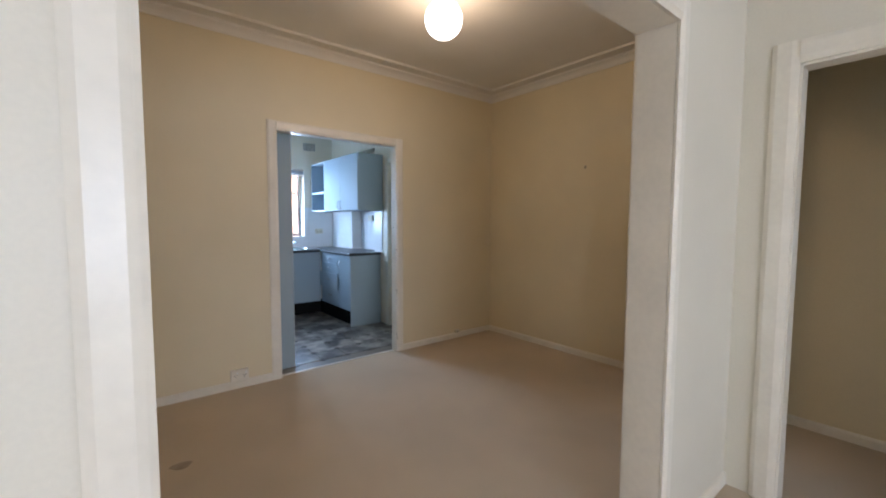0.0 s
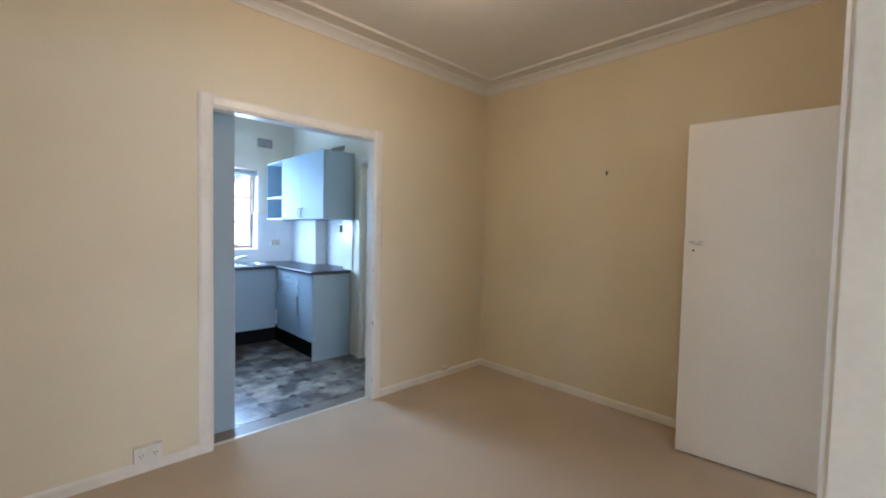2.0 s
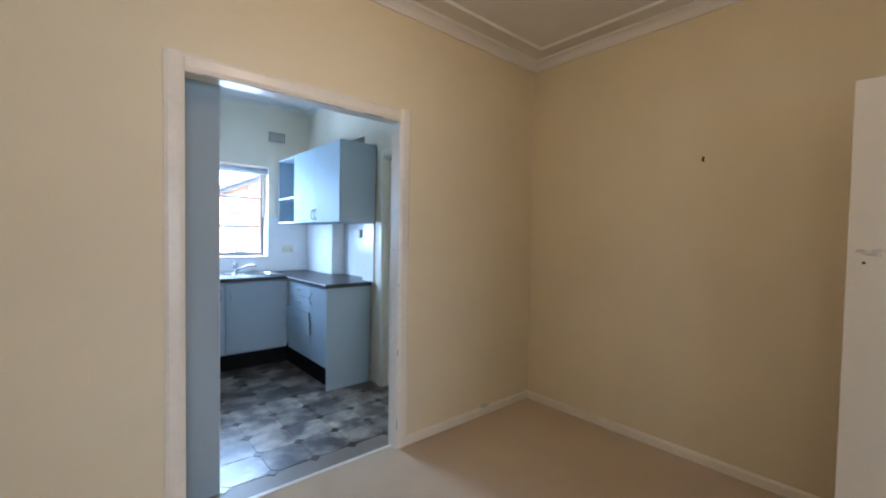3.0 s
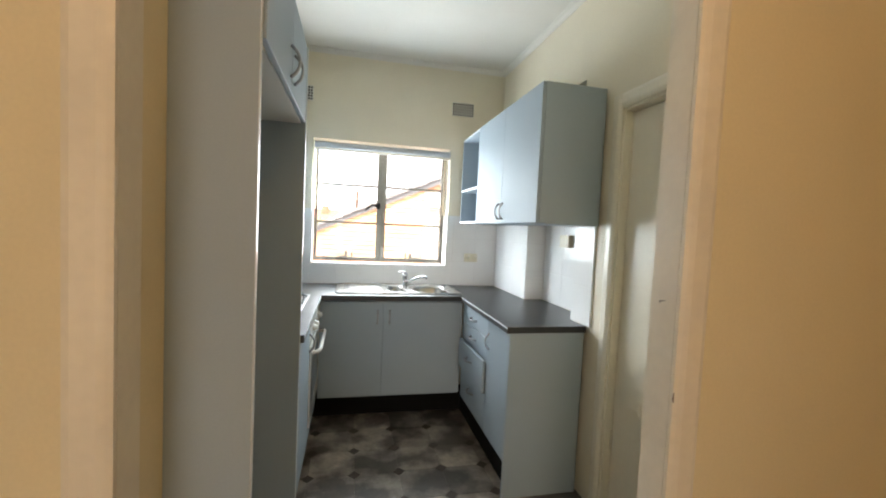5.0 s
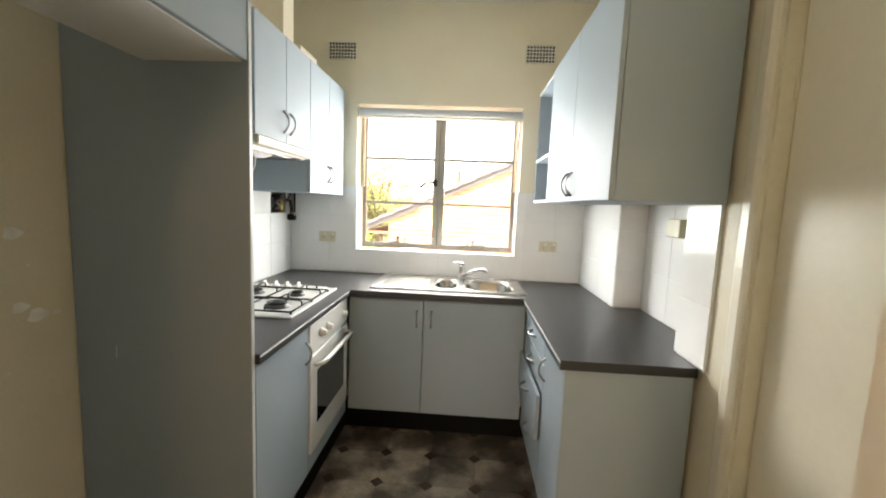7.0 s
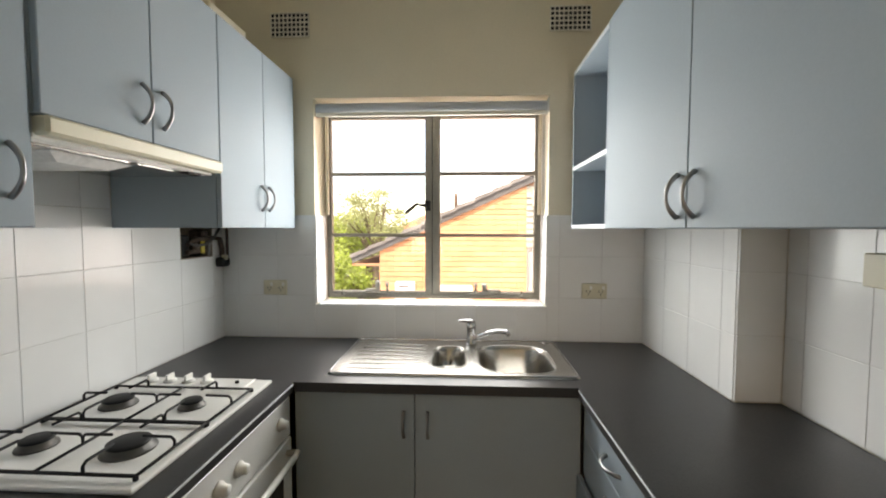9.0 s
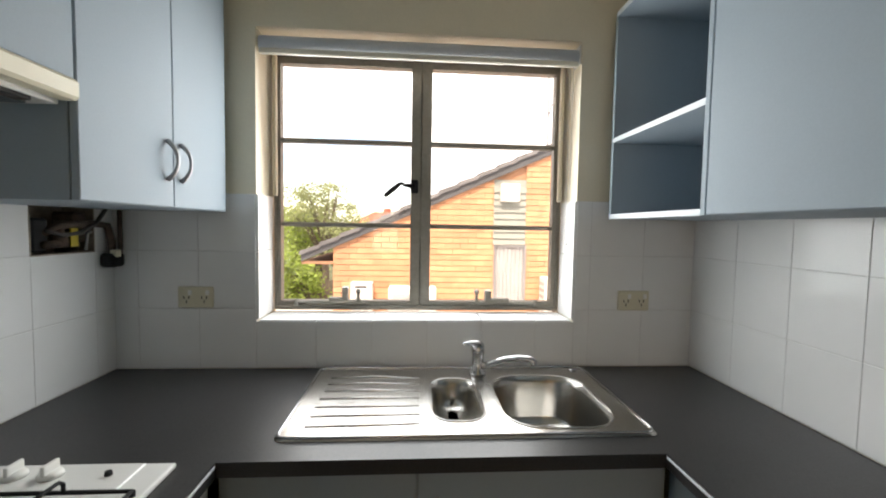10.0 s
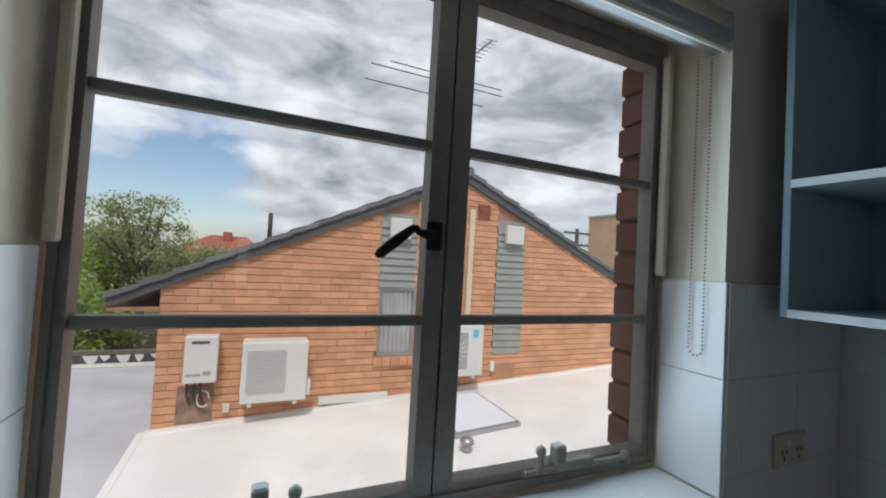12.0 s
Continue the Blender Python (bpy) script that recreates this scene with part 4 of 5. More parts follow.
# vinyl floor pieces
P, CUT = 0.254, 0.037
GX, GY = 1.416, 5.292
octagon = bmesh.new()
e = P / 2 - 0.0012
c = e - CUT
low = [octagon.verts.new((x, y, 0.0)) for x, y in ((c, -e), (e, -c), (e, c), (c, e), (-c, e), (-e, c), (-e, -c), (-c, -e))]
octagon.faces.new(low)
octagon.faces.ensure_lookup_table()
got = bmesh.ops.extrude_face_region(octagon, geom=octagon.faces[:])
bmesh.ops.translate(octagon, verts=[g for g in got["geom"] if isinstance(g, bmesh.types.BMVert)], vec=(0, 0, 0.003))
OCT = finish("vinyl_octagon", octagon, M_VIN)
dot = bmesh.new()
q = CUT - 0.0025
dl = [dot.verts.new(p) for p in ((q, 0, 0), (0, q, 0), (-q, 0, 0), (0, -q, 0))]
dot.faces.new(dl)
got = bmesh.ops.extrude_face_region(dot, geom=dot.faces[:])
bmesh.ops.translate(dot, verts=[g for g in got["geom"] if isinstance(g, bmesh.types.BMVert)], vec=(0, 0, 0.003))
DOT = finish("vinyl_dot", dot, M_VDOT)
for i in range(-4, 7):
    for j in range(-7, 4):
        x, y = GX + i * P, GY + j * P
        for me, nm, dx in ((DOT, "vinyl_dot", 0), (OCT, "vinyl_octagon", P / 2)):
            if 0.55 < x + dx < 2.66 and 3.73 < y + dx < 5.9:
                o = new(nm, me)
                o.parent = kfloor
                o.location = (x + dx, y + dx, -0.0028)

# ---- dining room: lamp, outlets, marks ----
lamp = thing("ceiling_lamp", (1.60, 2.17, TOP), "lit round opal glass globe ceiling lamp", "ceiling lamp")
part("gallery", lathe((1.60, 2.17, TOP - 0.055), [(0.052, 0), (0.055, 0.02), (0.062, 0.05), (0.062, 0.0545)], 24), M_TRIM, lamp, "", True)
globe = bmesh.new()
bmesh.ops.create_uvsphere(globe, u_segments=32, v_segments=20, radius=0.122)
bmesh.ops.translate(globe, verts=globe.verts, vec=(1.60, 2.17, 2.635))
gl_ = part("globe", globe, M_GLOBE, lamp, "glowing opal glass globe", True)
gl_.visible_shadow = False
outlet(0.625, DN, 0.110, 0.130, 0.085, "y", "white boxed double power outlet low on the dining room wall", 0.034, front=M_TRIM)
outlet(2.93, DN, 0.075, 0.07, 0.04, "y", "small white socket low on the dining room wall", 0.012, False)
nail = thing("wall_hook", (DE, 2.275, 1.86), "small dark nail hook on the bare wall", "hook")
part("nail", tube([(DE, 2.275, 1.868), (DE - 0.018, 2.275, 1.870), (DE - 0.022, 2.275, 1.855), (DE - 0.014, 2.275, 1.845)], 0.005, 8), M_IRON, nail)
scr = thing("chipped_mark", (2.09, 3.64, 1.23), "dark chip in the cream door jamb", "paint chip", kind="structure")
part("chip", tube([(2.1076, 3.583, 1.2725), (2.1076, 3.594, 1.2715), (2.1076, 3.604, 1.2695), (2.1076, 3.6015, 1.264)], [0.0004, 0.0011, 0.0012, 0.0005], 6), M_RUST, scr)
chips = thing("worn_paint_chips", (2.1, 3.53, 0), "small brown chips where paint left the door frame", "paint chip", kind="structure")
rng_c = random.Random(21)
for x, y, z, sx, sz in ((2.116, 3.5385, 2.066, 0.010, 0.012), (1.30, 3.539, 2.075, 0.10, 0.0035), (1.62, 3.539, 2.0748, 0.14, 0.003), (1.92, 3.539, 2.075, 0.09, 0.004),
                        (1.08, 3.539, 2.0745, 0.07, 0.003), (2.110, 3.539, 1.05, 0.003, 0.02), (2.110, 3.539, 0.62, 0.004, 0.028), (2.110, 3.539, 0.16, 0.004, 0.05)):
    bm = bmesh.new()
    ring = [bm.verts.new((x + sx * math.cos(a) * rng_c.uniform(0.6, 1.0), y, z + sz * math.sin(a) * rng_c.uniform(0.6, 1.0))) for a in (2 * math.pi * k / 9 for k in range(9))]
    face = bm.faces.new(ring)
    got = bmesh.ops.extrude_face_region(bm, geom=[face])
    bmesh.ops.translate(bm, verts=[g for g in got["geom"] if isinstance(g, bmesh.types.BMVert)], vec=(0, 0.002, 0))
    part("chip", bm, M_RUST, chips)
mk = thing("plaster_patches", (KW, 4.2, 1.0), "pale filled patches on the wall behind the fridge space", "wall patch", kind="structure")
for y, z, r in ((4.403, 1.311, 0.026), (4.411, 1.097, 0.023), (4.458, 1.064, 0.030), (4.515, 1.06, 0.012), (4.44, 1.216, 0.005), (4.37, 0.918, 0.006)):
    bm = bmesh.new()
    vs = [bm.verts.new((KW + 0.0012, y + r * math.cos(a) * (1 + 0.3 * math.sin(3 * a + y * 9)), z + 0.7 * r * math.sin(a))) for a in (2 * math.pi * k / 12 for k in range(12))]
    bm.faces.new(vs)
    part("patch", bm, M_SCUFF, mk)
st = thing("carpet_stain", (0.12, 2.6, 0), "darker worn stain in the beige carpet", "stain", kind="structure")
for cx, cy, r in ((0.12, 2.60, 0.05),):
    bm = bmesh.new()
    vs = [bm.verts.new((cx + r * math.cos(a) * (1 + 0.25 * math.sin(3 * a)), cy + 0.8 * r * math.sin(a), 0.0015)) for a in (2 * math.pi * k / 16 for k in range(16))]
    bm.faces.new(vs)
    part("blotch", bm, M_FLOORSTAIN, st)

# ---- outside materials ----
M_BRICK = material("orange_brick", (0.63, 0.325, 0.185), 0.85, stain=0.09, stain_size=5, grain=0.10, grain_size=90, per_piece=0.13, bump=0.5, bump_size=70)
M_MORTAR = material("brown_mortar", (0.42, 0.225, 0.135), 0.9, stain=0.15, grain=0.2, bump=0.4)
M_RBRICK = material("dark_red_brick", (0.19, 0.085, 0.06), 0.85, stain=0.15, stain_size=8, grain=0.15, grain_size=80, per_piece=0.2, bump=0.5, bump_size=70)
M_DMORTAR = material("dark_brown_mortar", (0.17, 0.105, 0.08), 0.9, stain=0.15, grain=0.2, bump=0.4)
M_ROOFT = material("grey_roof_tile", (0.17, 0.17, 0.175), 0.8, stain=0.2, stain_size=3, grain=0.2, grain_size=50, per_piece=0.2, bump=0.4)
M_FASCIA = material("dark_fascia_paint", (0.09, 0.093, 0.098), 0.6, stain=0.1)
M_LOUVRE = material("grey_green_boards", (0.31, 0.33, 0.30), 0.6, stain=0.08, stain_size=6, grain=0.05)
M_METAL = material("white_metal_roof", (0.84, 0.825, 0.80), 0.5, stain=0.08, stain_size=1.5, grain=0.04, grain_size=30)
M_CORR = material("grey_corrugated_iron", (0.42, 0.42, 0.45), 0.5, 0.2, stain=0.12, stain_size=1.2, grain=0.05)
M_ACW = material("white_painted_casing", (0.70, 0.69, 0.66), 0.45, stain=0.04)
M_ACG = material("grey_fan_grille", (0.38, 0.38, 0.37), 0.5)
M_LEAF = leafy("grey_green_leaves", (0.33, 0.37, 0.18))
M_LEAF2 = leafy("bright_green_leaves", (0.30, 0.40, 0.09))
M_BARK = material("grey_bark", (0.13, 0.10, 0.075), 0.9, stain=0.25, grain=0.3, bump=0.5)
M_GROUND = material("dry_grass_ground", (0.10, 0.11, 0.055), 0.95, stain=0.3, stain_size=0.25, grain=0.3, grain_size=6)
M_TERRA = material("terracotta_roof", (0.34, 0.11, 0.07), 0.8, stain=0.2, stain_size=2, grain=0.2, grain_size=12)
M_TOWER = material("tan_tower_brick", (0.62, 0.43, 0.28), 0.85, stain=0.1, stain_size=0.4)
M_CONC = material("pale_concrete", (0.55, 0.54, 0.52), 0.8, stain=0.1)
M_TIMBER = material("weathered_timber", (0.16, 0.13, 0.10), 0.85, stain=0.25, stain_size=4, grain=0.2, bump=0.3)
M_CURT = material("grey_curtain", (0.42, 0.42, 0.42), 0.85, stain=0.1, stain_size=3)
M_ALU = material("grey_aluminium", (0.42, 0.42, 0.43), 0.4, 0.8)
M_DKALU = material("weathered_aerial_metal", (0.16, 0.155, 0.155), 0.5, 0.3)
M_SKYL = material("milky_skylight", (0.78, 0.83, 0.88), 0.4, stain=0.05)
M_DKBROWN = material("dark_brown_masonry", (0.27, 0.18, 0.135), 0.9, stain=0.4, stain_size=8)
M_LOGO = material("pale_blue_badge", (0.12, 0.55, 0.70), 0.4)

# ---- outside: own wall, ground, neighbouring roofs ----
own = wall("wall_outer_brick", (-1.5, 4.5), (6.40, 6.50), (-3.4, TOP + 0.12), [(0.97, 2.19, 0, 9, 0.98, 2.118)], M_DMORTAR, "dark red outer brick wall around the window")
RB = finish("brick", box(0, 0.11, 0, 0.102, 0, 0.076, 0.004), M_RBRICK)
for k in range(12):
    for x, dx in ((2.178, 0.003), (0.885, 0.0)):
        o = new("brick", RB)
        o.parent = own
        o.location = (x - (0.006 if k % 2 else 0.0) + 0.002 * (k % 3), 6.401, 1.083 + k * 0.086)
solo("ground", box(-160, 160, 6.6, 300, -3.6, -3.4), M_GROUND, "dry grass ground of the back yards", "ground", "structure")

wr = thing("low_white_roof", (4.0, 9.0, -0.5), "low white metal roof beside the brick house", "roof", kind="structure")


def roof_z(x, y):
    return -0.455 + 0.058 * (x - 0.35) - 0.018 * (11 - y)


def sheet(x0, x1, y0, y1, lift, thick, zf=roof_z):
    bm = bmesh.new()
    up = [bm.verts.new((x, y, zf(x, y) + lift)) for x, y in ((x0, y0), (x1, y0), (x1, y1), (x0, y1))]
    dn = [bm.verts.new((v.co.x, v.co.y, v.co.z - thick)) for v in up]
    bm.faces.new(up)
    bm.faces.new(dn[::-1])
    for k in range(4):
        j = (k + 1) % 4
        bm.faces.new((up[k], dn[k], dn[j], up[j]))
    return bm


part("roof_sheet", sheet(0.30, 9.5, 6.62, 10.99, 0, 0.08), M_METAL, wr)
part("edge_flashing", sheet(0.24, 0.31, 6.62, 10.99, 0.006, 0.14), M_METAL, wr)
part("wall_flashing", sheet(0.31, 9.5, 10.90, 10.985, 0.025, 0.03), M_METAL, wr)
skl = thing("skylight", (4.0, 10.4, -0.3), "milky glazed skylight on the white metal roof", "skylight")
part("kerb", sheet(3.30, 4.12, 9.56, 10.62, 0.05, 0.07), M_ALU, skl)
part("glazing", sheet(3.335, 4.085, 9.60, 10.58, 0.062, 0.011), M_SKYL, skl)
vp = thing("roof_vent_pipe", (3.30, 9.30, -0.3), "small metal domed vent pipe on the white roof", "vent pipe")
part("pipe", lathe((3.30, 9.30, roof_z(3.3, 9.3)), [(0.05, 0), (0.05, 0.09)], 14), M_ALU, vp, "", True)
part("cap", lathe((3.30, 9.30, roof_z(3.3, 9.3) + 0.08), [(0.075, 0), (0.07, 0.03), (0.04, 0.055), (0.01, 0.06)], 16), M_ALU, vp, "", True)

cr = thing("corrugated_roof", (-3.0, 11.0, -0.95), "low grey corrugated iron roof", "roof", kind="structure")
bm = bmesh.new()
prev = None
for k in range(4 * 118 + 1):
    y = 7.0 + k * 0.019
    z = -0.95 + 0.016 * math.sin(k * math.pi / 2) - 0.004 * (y - 11)
    row = [bm.verts.new((x, y, z)) for x in (-6.5, 0.2)]
    if prev:
        bm.faces.new((prev[0], prev[1], row[1], row[0]))
    prev = row
part("iron_sheet", bm, M_CORR, cr)
part("gutter", boxes([(-6.5, 0.2, 15.97, 16.10, -1.06, -0.94), (-6.5, 0.2, 16.10, 16.12, -1.12, -0.90)]), M_ACW, cr, "white gutter")
part("carport_wall", box(-6.4, 0.25, 15.6, 15.7, -3.4, -1.06), M_TIMBER, cr)
part("shade_cloth", box(-6.4, 0.18, 16.16, 16.18, -1.08, -0.74), M_FASCIA, cr, "dark shade cloth")
part("beam", box(-6.45, 0.20, 16.13, 16.22, -0.74, -0.65, 0.008), M_TIMBER, cr, "weathered timber beam")
rng_r = random.Random(4)
for k in range(12):
    x, w, d = -3.3 + k * 0.29 + rng_r.uniform(-0.05, 0.05), rng_r.uniform(0.16, 0.30), rng_r.uniform(0.08, 0.24)
    bm = bmesh.new()
    vs = [bm.verts.new(p) for p in ((x, 16.145, -0.742), (x + w, 16.145, -0.742), (x + w * 0.9, 16.135, -0.742 - d * 0.5), (x + w * 0.55, 16.13, -0.742 - d), (x + w * 0.2, 16.138, -0.742 - d * 0.45))]
    f = bm.faces.new(vs)
    got = bmesh.ops.extrude_face_region(bm, geom=[f])
    bmesh.ops.translate(bm, verts=[g for g in got["geom"] if isinstance(g, bmesh.types.BMVert)], vec=(0, 0.006, 0))
    part("bunting_rag", bm, M_ACW, cr, "ragged white cloth")

# ---- the neighbouring brick house ----
HX0, HX1, HY, RX, RZ, SL = 0.35, 7.63, 11.0, 3.99, 2.88, 0.455


def line_z(x):
    return RZ - SL * abs(x - RX)


house = thing("brick_house", (RX, HY, -3.4), "orange brick house with a grey tiled gable roof", "house")


def gable_prism(x0, x1, y0, y1, drop, base):
    bm = bmesh.new()
    pts = [(x0, base), (x1, base), (x1, line_z(x1) - drop), (RX, RZ - drop), (x0, line_z(x0) - drop)]
    a = [bm.verts.new((x, y0, z)) for x, z in pts]
    b = [bm.verts.new((x, y1, z)) for x, z in pts]
    bm.faces.new(a)
    bm.faces.new(b[::-1])
    for k in range(5):
        j = (k + 1) % 5
        bm.faces.new((a[k], b[k], b[j], a[j]))
    return bm


hwall = part("wall", gable_prism(HX0, HX1, HY, HY + 8.0, 0.14, -3.4), M_MORTAR, house)
roof = bmesh.new()
for s in (-1, 1):
    ex = RX + s * 4.12
    for q in range(14):
        f0, f1 = q / 14, (q + 1) / 14
        xa, xb = RX + (ex - RX) * f0, RX + (ex - RX) * f1
        za, zb = line_z(xa), line_z(xb)
        vs = [roof.verts.new(p) for p in ((xa, HY - 0.10, za + 0.005), (xa, HY + 8.2, za + 0.005), (xb, HY + 8.2, zb + 0.035), (xb, HY - 0.10, zb + 0.035),
                                          (xa, HY - 0.10, za - 0.05), (xa, HY + 8.2, za - 0.05), (xb, HY + 8.2, zb - 0.03), (xb, HY - 0.10, zb - 0.03))]
        for f in ((0, 1, 2, 3), (7, 6, 5, 4), (0, 3, 7, 4), (1, 0, 4, 5), (2, 1, 5, 6), (3, 2, 6, 7)):
            roof.faces.new([vs[i] for i in f])
rp = part("roof", roof, M_ROOFT, house, "grey concrete roof tiles")
part("ridge_cap", tube([(RX, HY - 0.11, RZ + 0.0), (RX, HY + 8.2, RZ + 0.0)], 0.07, 10), M_ROOFT, rp)
for s in (-1, 1):
    bm = bmesh.new()
    ex = RX + s * 4.10
    vs = [bm.verts.new(p) for p in ((RX, HY - 0.07, RZ - 0.03), (ex, HY - 0.07, line_z(ex) - 0.01), (ex, HY - 0.07, line_z(ex) - 0.13), (RX, HY - 0.07, RZ - 0.16))]
    f = bm.faces.new(vs)
    got = bmesh.ops.extrude_face_region(bm, geom=[f])
    bmesh.ops.translate(bm, verts=[g for g in got["geom"] if isinstance(g, bmesh.types.BMVert)], vec=(0, 0.06, 0))
    part("bargeboard", bm, M_FASCIA, rp)
part("eave_soffit", box(RX - 4.1, HX0, HY - 0.05, HY + 8.1, line_z(RX - 4.1) - 0.17, line_z(RX - 4.1) - 0.13), M_MORTAR, rp)
part("flue_pipe", tube([(1.50, 16.5, line_z(1.5) - 0.1), (1.50, 16.5, 2.50)], 0.055, 12), M_RUST, house, "rusty flue pipe on the roof", True)

PANELS = [(2.77, 3.27, 1.17), (4.565, 5.06, 0.225)]
WIN = (2.785, 3.29, 0.255, 1.165)
for x0, x1, z0 in PANELS:
    pn = part("board_panel", box(x0, x1, HY - 0.022, HY - 0.002, z0, line_z((x0 if x0 < RX else x1)) - 0.16), M_LOUVRE, house, "grey-green weatherboard panel")
    z = z0
    while z < line_z(x0 if x0 < RX else x1) - 0.27:
        bm = bmesh.new()
        vs = [bm.verts.new(p) for p in ((x0, HY - 0.023, z + 0.098), (x1, HY - 0.023, z + 0.098), (x1, HY - 0.046, z), (x0, HY - 0.046, z), (x0, HY - 0.023, z), (x1, HY - 0.023, z))]
        for f in ((0, 1, 2, 3), (3, 2, 5, 4), (0, 3, 4), (1, 5, 2)):
            bm.faces.new([vs[i] for i in f])
        part("weatherboard", bm, M_LOUVRE, pn)
        z += 0.1
for x0, x1, z0, z1 in ((2.86, 3.15, 1.83, 2.10), (4.67, 4.975, 1.88, 2.155)):
    part("white_box", box(x0, x1, HY - 0.13, HY - 0.047, z0, z1, 0.012), M_ACW, house, "white square exhaust cover")
hw = part("window", solid([WIN[0], WIN[0] + 0.035, WIN[1] - 0.035, WIN[1]], [HY - 0.035, HY + 0.0], [WIN[2], WIN[2] + 0.04, WIN[3] - 0.03, WIN[3]],
          lambda x, y, z: not (WIN[0] + 0.035 < x < WIN[1] - 0.035 and WIN[2] + 0.04 < z < WIN[3] - 0.03)), M_ALU, house, "narrow aluminium window with a grey curtain")
bm = bmesh.new()
prev = None
for k in range(41):
    x = WIN[0] + 0.036 + (WIN[1] - WIN[0] - 0.072) * k / 40
    y = HY - 0.008 + 0.005 * math.sin(k * 1.1)
    row = [bm.verts.new((x, y, z)) for z in (WIN[2] + 0.041, WIN[3] - 0.031)]
    if prev:
        bm.faces.new((prev[0], row[0], row[1], prev[1]))
    prev = row
part("curtain", bm, M_CURT, hw, "grey pleated curtain")
part("pane", box(WIN[0] + 0.034, WIN[1] - 0.034, HY - 0.024, HY - 0.021, WIN[2] + 0.039, WIN[3] - 0.029), M_GLASS, hw)
for k in range(5):
    part("sill_brick", box(2.745 + k * 0.118, 2.855 + k * 0.118, HY - 0.075, HY - 0.001, 0.135, 0.25, 0.004), M_BRICK, hw)
part("conduit_cover", box(4.065, 4.145, HY - 0.065, HY - 0.026, 0.70, 2.34, 0.006), M_CREAM, house, "cream vertical conduit cover")
part("conduit_cover", box(2.08, 2.96, HY - 0.09, HY - 0.026, -0.30, -0.21, 0.006), M_ACW, house, "white horizontal pipe cover")
rv = part("wall_vent", box(4.205, 4.405, HY - 0.03, HY - 0.012, 2.215, 2.44), M_DKBROWN, house, "terracotta slotted wall vent")
for k in range(5):
    part("slat", box(4.205, 4.405, HY - 0.045, HY - 0.031, 2.22 + k * 0.045, 2.25 + k * 0.045), M_TERRA, rv)
# the bricks are darker brown in a rectangle below the heater
part("soot_stain", box(0.57, 0.93, HY - 0.0285, HY - 0.0265, -0.40, 0.02), M_DKBROWN, house, "dark brown patch below the heater")
part("tap_box", box(1.03, 1.10, HY - 0.07, HY - 0.026, -0.30, -0.20, 0.005), M_CREAM, house)
part("stain_patch", box(4.58, 4.98, HY - 0.0285, HY - 0.0265, -0.17, 0.07), M_MORTAR, house, "brown weathered patch on the bricks")
part("isolator", box(4.52, 4.58, HY - 0.09, HY - 0.026, -0.02, 0.12, 0.005), M_WPLAST, house)


def course_spans(z):
    """The stretches of a course of bricks that neither the roof line, the board panels nor the window cut off."""
    reach = (RZ - 0.04 - (z + 0.078)) / SL
    cuts = [(p0, p1) for p0, p1, p2 in PANELS if z + 0.04 > p2]
    if 0.13 < z + 0.04 < WIN[3]:
        cuts.append((WIN[0] - (0.04 if z < WIN[2] else 0.0), WIN[1] + (0.045 if z < WIN[2] else 0.0)))
    spans, at, end = [], max(HX0, RX - reach), min(HX1, RX + reach)
    for c0, c1 in sorted(cuts):
        spans.append((at, min(c0, end)))
        at = max(at, c1)
    spans.append((at, end))
    return [q for q in spans if q[1] - q[0] > 0.03]


BM_ = finish("brick", box(0, 0.2375, 0, 0.03, 0, 0.078, 0.003), M_BRICK)
far = bmesh.new()
count = 0
for course in range(41):
    z = -0.62 + course * 0.086
    for a, b in course_spans(z):
        x = HX0 - (0.12 if course % 2 else 0.0)
        while x < b:
            x0, x1 = max(x, a), min(x + 0.2375, b)
            y = HY - 0.026 + random.uniform(0, 0.003)
            if count < 290 and x0 == x and x1 == x + 0.2375 and x < 3.6 and z < 1.35:
                o = new("brick", BM_)
                o.parent = hwall
                o.location = Vector((x, y, z)) - ORIGIN[house.name]
                count += 1
            elif x1 - x0 > 0.02:
                box(x0, x1, y, HY + 0.004, z, z + 0.078, 0.0, far)
            x += 0.24
tagged(part("brickwork", far, M_BRICK, hwall), kind="stuff")


